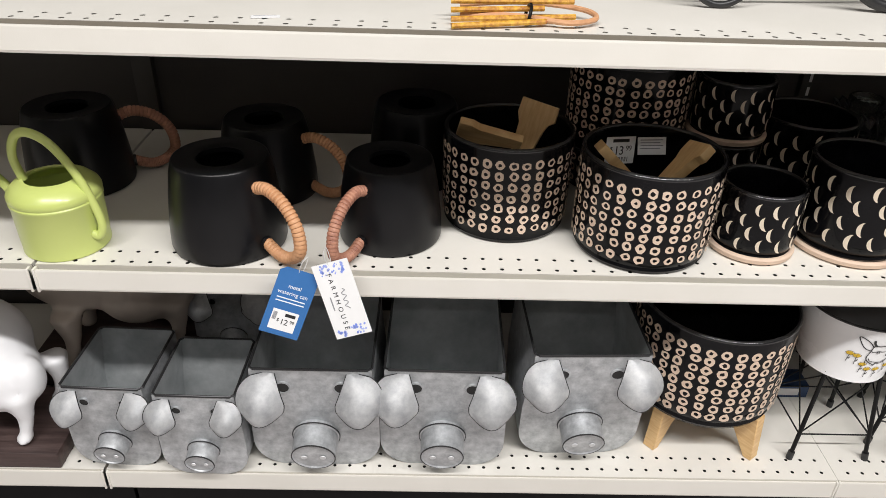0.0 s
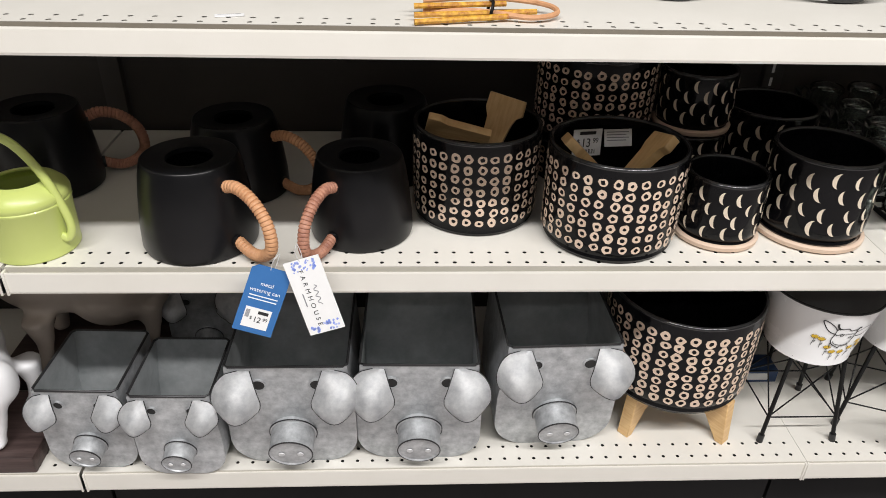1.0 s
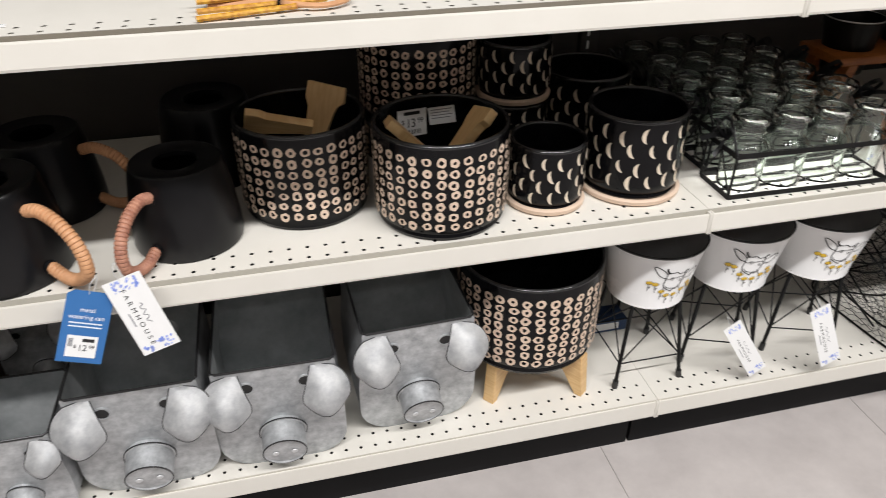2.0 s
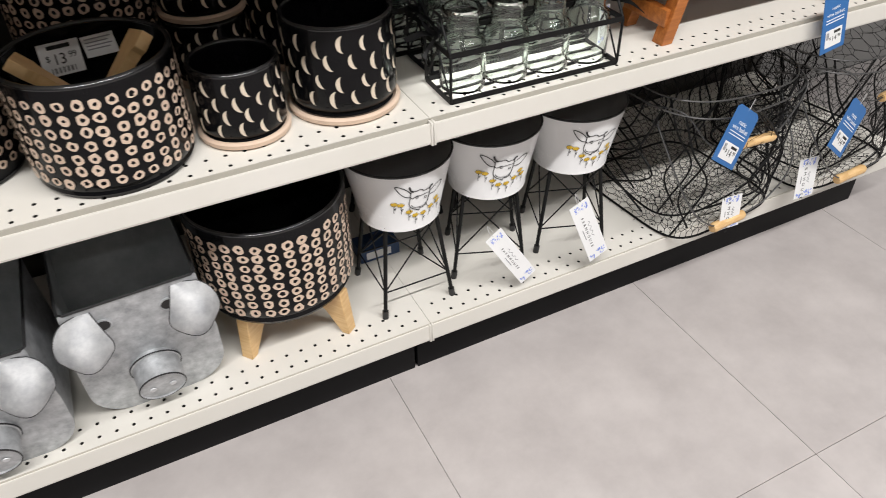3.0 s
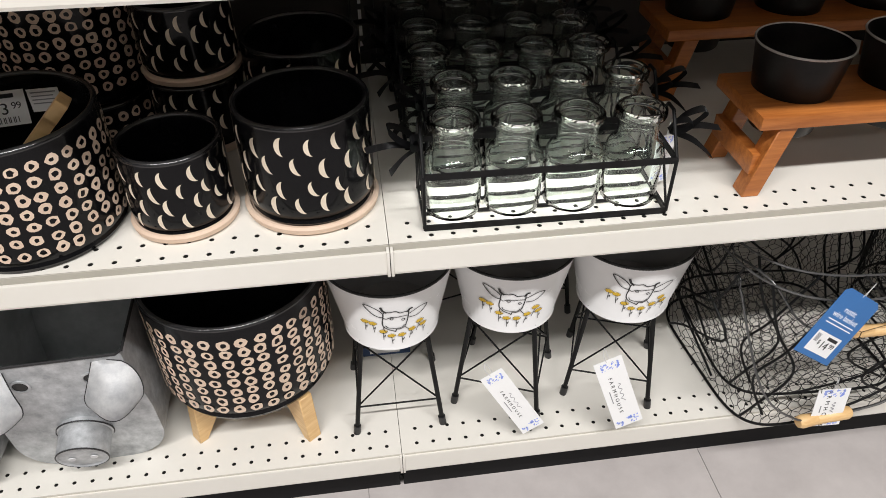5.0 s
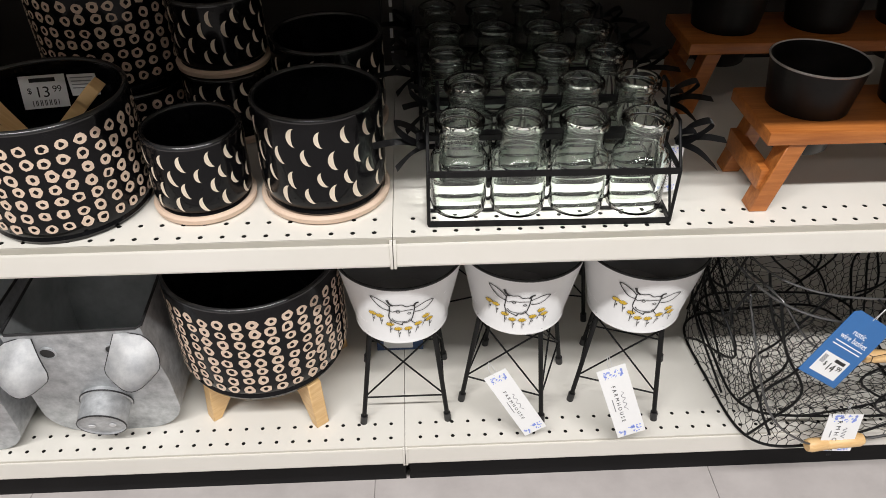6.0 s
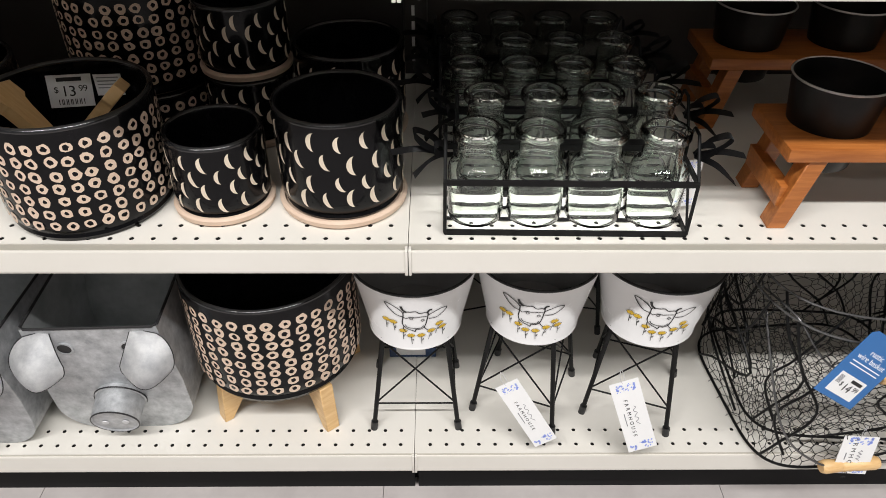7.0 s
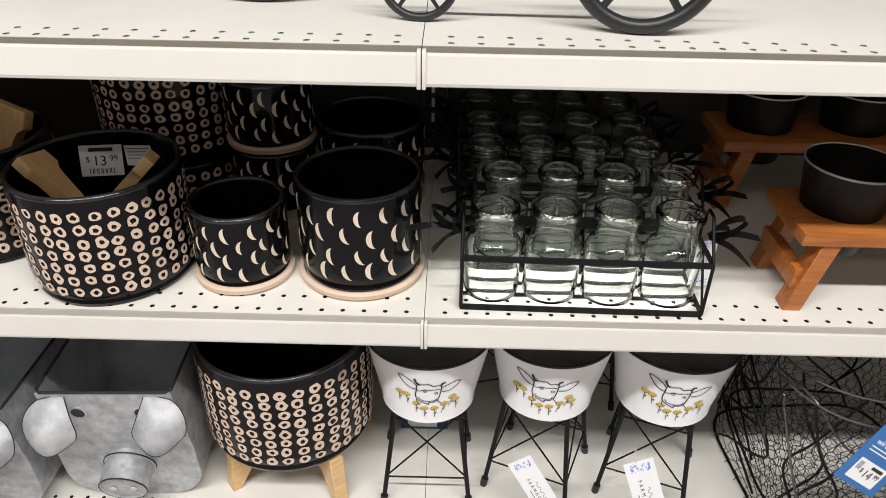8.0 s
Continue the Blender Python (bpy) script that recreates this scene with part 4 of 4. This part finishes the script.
# ---- wooden benches with sunk metal pots ----
def pot_bench(m, label, length, pots):
    t = thing("planter_bench", m, label, "planter bench", "wooden planter benches")
    d0, d1, zt, th = 0.0, 0.116, 0.1100, 0.0165
    bm = boxes((0, length, d0, d1, zt - th, zt), bevel=0.0018)
    part("top_board", bm, ACACIA, t)
    for x in (0.016, length - 0.016):
        for yf, yt in ((0.018, 0.016), (0.108, 0.100)):
            bm = bmesh.new()
            vs = box(bm, -0.011, 0.011, -0.0125, 0.0125, 0, zt - th - 0.0003)
            for v in vs:
                u = v.co.z / (zt - th)
                v.co.y += yf * (1 - u) + yt * u + 0.0
                v.co.x += x + (0.022 if x < 0.1 else -0.022) * u
            bmesh.ops.bevel(bm, geom=bm.edges[:], offset=0.0012, segments=1, affect="EDGES")
            part("leg", bm, ACACIA, t)
        part("stretcher", boxes((x - 0.007, x + 0.007, 0.012, 0.114, 0.028, 0.055), bevel=0.001), ACACIA, t)
    for px in pots:
        pot = part("pot", lathe([(0, 0.060), (0.036, 0.060), (0.038, 0.062), (0.0440, 0.095), (0.0455, 0.106), (0.0532, 0.160), (0.0545, 0.1655), (0.0530, 0.1658), (0.0515, 0.160), (0.037, 0.066), (0, 0.064)], 56, m=Matrix.Translation((px, 0.070, 0))), POTMETAL, t, "dark zinc pot sunk in the board")
        part("pot_rim", tube([(px + 0.0542 * math.cos(a * 0.131), 0.070 + 0.0542 * math.sin(a * 0.131), 0.1658) for a in range(48)], 0.0013, 6, closed=True), POTRIM, pot)
    return t


pot_bench(pose(1.640, 1.008, ZM), "orange-stained wooden bench planter with dark metal pots", 0.42, (0.070, 0.208, 0.346))
pot_bench(pose(1.630, 1.258, ZM), "orange-stained wooden bench planter standing in shade", 0.42, (0.070, 0.208, 0.346))
swing_tag(pose(1.955, 0.958, 0.650, -6, -10, 0), 0.055, 0.104, "blue", "$14.99", "blue card tag hanging over the rail from a bench")


# ---- chicken-wire baskets ----
def basket(m, label, low):
    t = thing("wire_basket", m, label, "basket", "wire baskets")
    def rad(z):
        u = z / 0.27
        return 0.150 + 0.028 * u, 0.150 + 0.018 * u

    def at(a, z, out=0.0):
        rx, ry = rad(z)
        c, s = math.cos(a), math.sin(a)
        e = 0.40 + 0.30 * z / 0.27
        return Vector(((rx + out) * math.copysign(abs(c) ** e, c), (ry + out) * math.copysign(abs(s) ** e, s), z + 0.002))
    # hexagonal netting
    bm = bmesh.new()
    cols, rows = 46, 13
    hz = 0.27 / rows

    def wire(p, q):
        d = (q - p)
        s = d.orthogonal().normalized() * 0.00058
        u = d.normalized().cross(s)
        k = [s, -0.5 * s + 0.866 * u, -0.5 * s - 0.866 * u]
        a, b = [bm.verts.new(p + v) for v in k], [bm.verts.new(q + v) for v in k]
        for i in range(3):
            bm.faces.new((a[i], a[(i + 1) % 3], b[(i + 1) % 3], b[i]))
    rnd = random.Random(8)
    jit = {}

    def node(i, j):
        i %= 2 * cols
        if (i, j) not in jit:
            z = hz * (j + (0.22 if (i + j) % 2 else -0.22)) + hz * 0.08 * rnd.uniform(-1, 1)
            jit[i, j] = at(math.pi * (i + 0.25 * rnd.uniform(-1, 1)) / cols, min(max(z, 0), 0.27))
        return jit[i, j]
    for j in range(rows + 1):
        for i in range(2 * cols):
            wire(node(i, j), node(i + 1, j))
            if (i + j) % 2 and j < rows:
                wire(node(i, j), node(i, j + 1))
    # netting across the bottom
    step = 0.021
    for r in range(-8, 9):
        for c in range(-9, 10):
            x, y = c * step + (step / 2 if r % 2 else 0), r * step * 0.87
            if (abs(x) / 0.150) ** 2.8 + (abs(y) / 0.150) ** 2.8 < 1:
                p = Vector((x, y, 0.003))
                for a in (90, 210, 330):
                    wire(p, p + Vector((math.cos(radians(a)), math.sin(radians(a)), 0)) * step * 0.58)
    part("netting", bm, BLACKWIRE, t, "hexagonal black wire netting")["kind"] = "stuff"
    for z, r in ((0.002, 0.0022), (0.27, 0.0017)):
        part("hoop", tube([at(2 * math.pi * i / 64, z) for i in range(64)], r, 8, closed=True), STEELWIRE if z > 0.1 else BLACKWIRE, t)
    for i in range(7):
        a = 2 * math.pi * (i + 0.5) / 7
        part("scroll_bar", tube(spline([at(a - 0.30, 0.27, 0.002), at(a - 0.12, 0.20, 0.003), at(a + 0.22, 0.13, 0.003), at(a - 0.05, 0.05, 0.003), at(a - 0.28, 0.004, 0.002)], 6), 0.0020, 6), BLACKWIRE, t)
        part("scroll_bar", tube(spline([at(a + 0.30, 0.27, 0.002), at(a + 0.05, 0.17, 0.004), at(a - 0.22, 0.10, 0.004), at(a + 0.10, 0.03, 0.003)], 6), 0.0020, 6), BLACKWIRE, t)
    # folded-down bail with a turned grip
    gx, gy, gz = (-0.024, -0.162, 0.021) if low else (0.030, -0.172, 0.165)
    hp = spline([(-0.165, -0.06, 0.235), (-0.150, -0.150, gz + 0.09), (-0.085, gy - 0.002, gz + 0.018), (gx, gy, gz), (0.085, gy - 0.002, gz + 0.018), (0.150, -0.150, gz + 0.09), (0.165, -0.06, 0.235)], 10)
    bail = part("bail", tube(hp, 0.0017, 8), STEELWIRE, t, "bent wire handle")
    prof = [(0, -0.045), (0.0085, -0.044), (0.0105, -0.038), (0.0095, -0.014), (0.0088, -0.013), (0.0098, -0.011), (0.0088, -0.003), (0.0098, -0.001), (0.0088, 0.007), (0.0098, 0.009), (0.0105, 0.038), (0.0085, 0.044), (0, 0.045)]
    part("grip", lathe(prof, 24, m=pose(gx, gy, gz, 0, 90, 0)), BAMBOO, bail, "turned wooden grip")
    for sx in (-1, 1):
        part("bail_eye", tube([(sx * 0.168, -0.06 + 0.007 * math.cos(a * 0.628), 0.238 + 0.007 * math.sin(a * 0.628)) for a in range(10)], 0.0014, 6, closed=True), STEELWIRE, t)
    return t


basket(pose(1.868, 1.128, ZB, 0, 0, 5), "black chicken-wire basket with a wooden grip on its handle", True)
basket(pose(2.225, 1.130, ZB, 0, 0, 3), "black chicken-wire basket with tags, beside its twin", True)
basket(pose(1.870, 1.140, ZB + 0.035, 0, 0, -3) @ Matrix.Scale(0.94, 4), "black chicken-wire basket nested inside another", False)
basket(pose(2.222, 1.142, ZB + 0.035, 0, 0, 9) @ Matrix.Scale(0.94, 4), "black chicken-wire basket nested inside its twin", False)
g = thing("carton", pose(1.212, 1.225, ZB), "small dark blue carton lying behind a wire-legged bucket", "box")
part("box", boxes((-0.040, 0.040, -0.020, 0.030, 0, 0.028), bevel=0.001), BLUEBOX, g)
part("label", boxes((-0.028, 0.022, -0.0206, -0.0200, 0.006, 0.022)), PAPER, g, "white printed label", smooth=False)
swing_tag(pose(1.816, 0.952, 0.472, -10, 35, 2), 0.076, 0.104, "blue", "$14.99", "blue card tag with price label tied to a basket")
swing_tag(pose(2.135, 0.957, 0.400, -10, 38, 2), 0.076, 0.104, "blue", "$14.99", "blue card tag with price label on the second basket")
swing_tag(pose(1.862, 0.972, 0.262, -12, 4, 0), 0.052, 0.068, "white", "", "white card tag behind the basket grip")
swing_tag(pose(2.060, 0.972, 0.290, -12, 4, 0), 0.055, 0.085, "white", "", "white card tag in front of a basket")


# ---- white animal figure on its board ----
def blob(bm, c, r, m=None):
    vs = bmesh.ops.create_uvsphere(bm, u_segments=24, v_segments=16, radius=1.0)["verts"]
    bmesh.ops.transform(bm, matrix=Matrix.Translation(c) @ (m or Matrix()) @ Matrix.Diagonal((*r, 1)), verts=vs)


def figure(m, label, mat):
    bm = bmesh.new()
    blob(bm, (-0.085, 0.05, 0.150), (0.115, 0.085, 0.080))
    blob(bm, (-0.022, 0.02, 0.112), (0.068, 0.072, 0.060))
    blob(bm, (-0.15, 0.03, 0.205), (0.075, 0.070, 0.065), pose(0, 0, 0, 0, 35, 0))
    blob(bm, (0.040, 0.005, 0.115), (0.026, 0.030, 0.040))
    for x, y in ((0.026, -0.015), (0.038, 0.085), (-0.13, -0.02), (-0.12, 0.09)):
        tube(((x, y, 0.10), (x + 0.003, y, 0.05), (x - 0.004, y - 0.004, 0.014)), 0.02, 14, bm, radii=[0.026, 0.0135, 0.0105])
        blob(bm, (x - 0.006, y - 0.007, 0.009), (0.0155, 0.017, 0.0085))
    ob = part("animal_figure", bm, mat)
    ob.matrix_basis = m
    mod = ob.modifiers.new("merge", "REMESH")
    mod.mode, mod.voxel_size, mod.use_smooth_shade = "VOXEL", 0.006, True
    sm = ob.modifiers.new("soften", "SMOOTH")
    sm.iterations, sm.factor = 8, 0.6
    return tagged(ob, label, "figurine", "resin animal figures")


g = thing("wooden_board", pose(-0.215, 1.075, ZB), "dark stained wooden board under a white figure", "board")
part("board", boxes((-0.20, 0.145, -0.072, 0.09, 0, 0.033), bevel=0.003), PLINTH, g)
figure(pose(-0.150, 1.050, ZB + 0.033), "white resin animal figure on a dark wooden board", STATUE)
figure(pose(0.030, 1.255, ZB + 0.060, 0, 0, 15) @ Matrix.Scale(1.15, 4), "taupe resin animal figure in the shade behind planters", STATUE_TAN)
g = thing("wooden_board", pose(-0.030, 1.250, ZB), "dark wooden block under a taupe figure", "board")
part("board", boxes((-0.17, 0.115, -0.05, 0.16, 0, 0.060), bevel=0.003), PLINTH, g)


# ---- on the top shelf ----
def wheel_set(m, label, r_small, r_big, base, spokes=5):
    t = thing("toy_wagon_wheels", m, label, "wheels", "black spoked wheels")
    for nm, x, r in (("front_wheel", 0.0, r_small), ("rear_wheel", base, r_big)):
        w = part(nm, tube([(x + r * 0.90 * math.cos(a * 0.1309), 0, r + r * 0.90 * math.sin(a * 0.1309)) for a in range(48)], r * 0.10, 10, closed=True), TYRE, t)
        for k in range(spokes):
            a = 2 * math.pi * (k + 0.25) / spokes
            part("spoke", tube(((x + 0.12 * r * math.cos(a), 0, r + 0.12 * r * math.sin(a)), (x + 0.86 * r * math.cos(a), 0, r + 0.86 * r * math.sin(a))), r * 0.05, 8), TYRE, w)
        part("hub", lathe(((0, -0.008), (r * 0.16, -0.008), (r * 0.16, 0.008), (0, 0.008)), 20, m=Matrix.Translation((x, 0, r)) @ pose(0, 0, 0, 90)), TYRE, w)
    part("axle_bar", tube(((0, 0.004, r_small), (base, 0.004, r_big)), 0.004, 8), TYRE, t)
    return t


wheel_set(pose(0.856, 1.035, ZT), "black plastic spoked wheels of a small cart", 0.040, 0.067, 0.203)
wheel_set(pose(1.213, 0.976, ZT, 0, 0, -8), "black spoked cart wheels across the shelf joint", 0.037, 0.066, 0.193)


def cane_rings(m, label):
    t = thing("plant_hoop", m, label, "plant support")
    loop = spline([(-0.060, 0.020, 0.006), (0.000, 0.012, 0.008), (0.050, -0.004, 0.006), (0.080, 0.010, 0.007), (0.078, 0.030, 0.010), (0.050, 0.046, 0.012), (0.0, 0.040, 0.016), (-0.06, 0.040, 0.012)], 8)
    part("hoop", tube(loop, 0.0030, 8), RATTAN, t, "bent brown cane hoop")
    for k, (y0, y1, z) in enumerate(((-0.020, 0.000, 0.004), (0.000, 0.014, 0.006), (0.014, 0.022, 0.012), (0.028, 0.030, 0.018))):
        part("stake", tube(((-0.070, y0, z), (0.060 if k % 2 else 0.028, y1, z + 0.002)), 0.0030, 8), ORANGE, t, "orange striped stake")
    part("tie", tube([(0.010 + 0.0025 * math.cos(a * 0.5), 0.012 + 0.014 * math.sin(a * 0.5), 0.010 + 0.010 * math.cos(a * 0.5)) for a in range(13)], 0.0018, 6), BLACKWIRE, t)
    return t


cane_rings(pose(0.612, 0.925, ZT), "orange striped stakes tied round a brown cane hoop")
sticker(pose(0.350, 0.935, ZT + 0.0005, 0, 0, 12), 0.030, 0.010, "", "torn scrap of paper stuck to the shelf", 1)

# ---- vinyl floor tiles ----
proto = None
TILE = 0.589
for i in range(-4, 7):
    for j in range(-5, 1):
        x0, y0 = 1.161 + (i - 1) * TILE, 1.06 + (j - 1) * TILE + 0.10
        if proto is None:
            ob = part("tile", boxes((0.0006, TILE - 0.0006, 0.0006, TILE - 0.0006, -0.003, 0.0)), FLOORTILE, ground, smooth=False)
            proto = ob.data
        else:
            ob = new("tile", proto)
            ob.parent = ground
        ob.location = (x0, y0, 0)
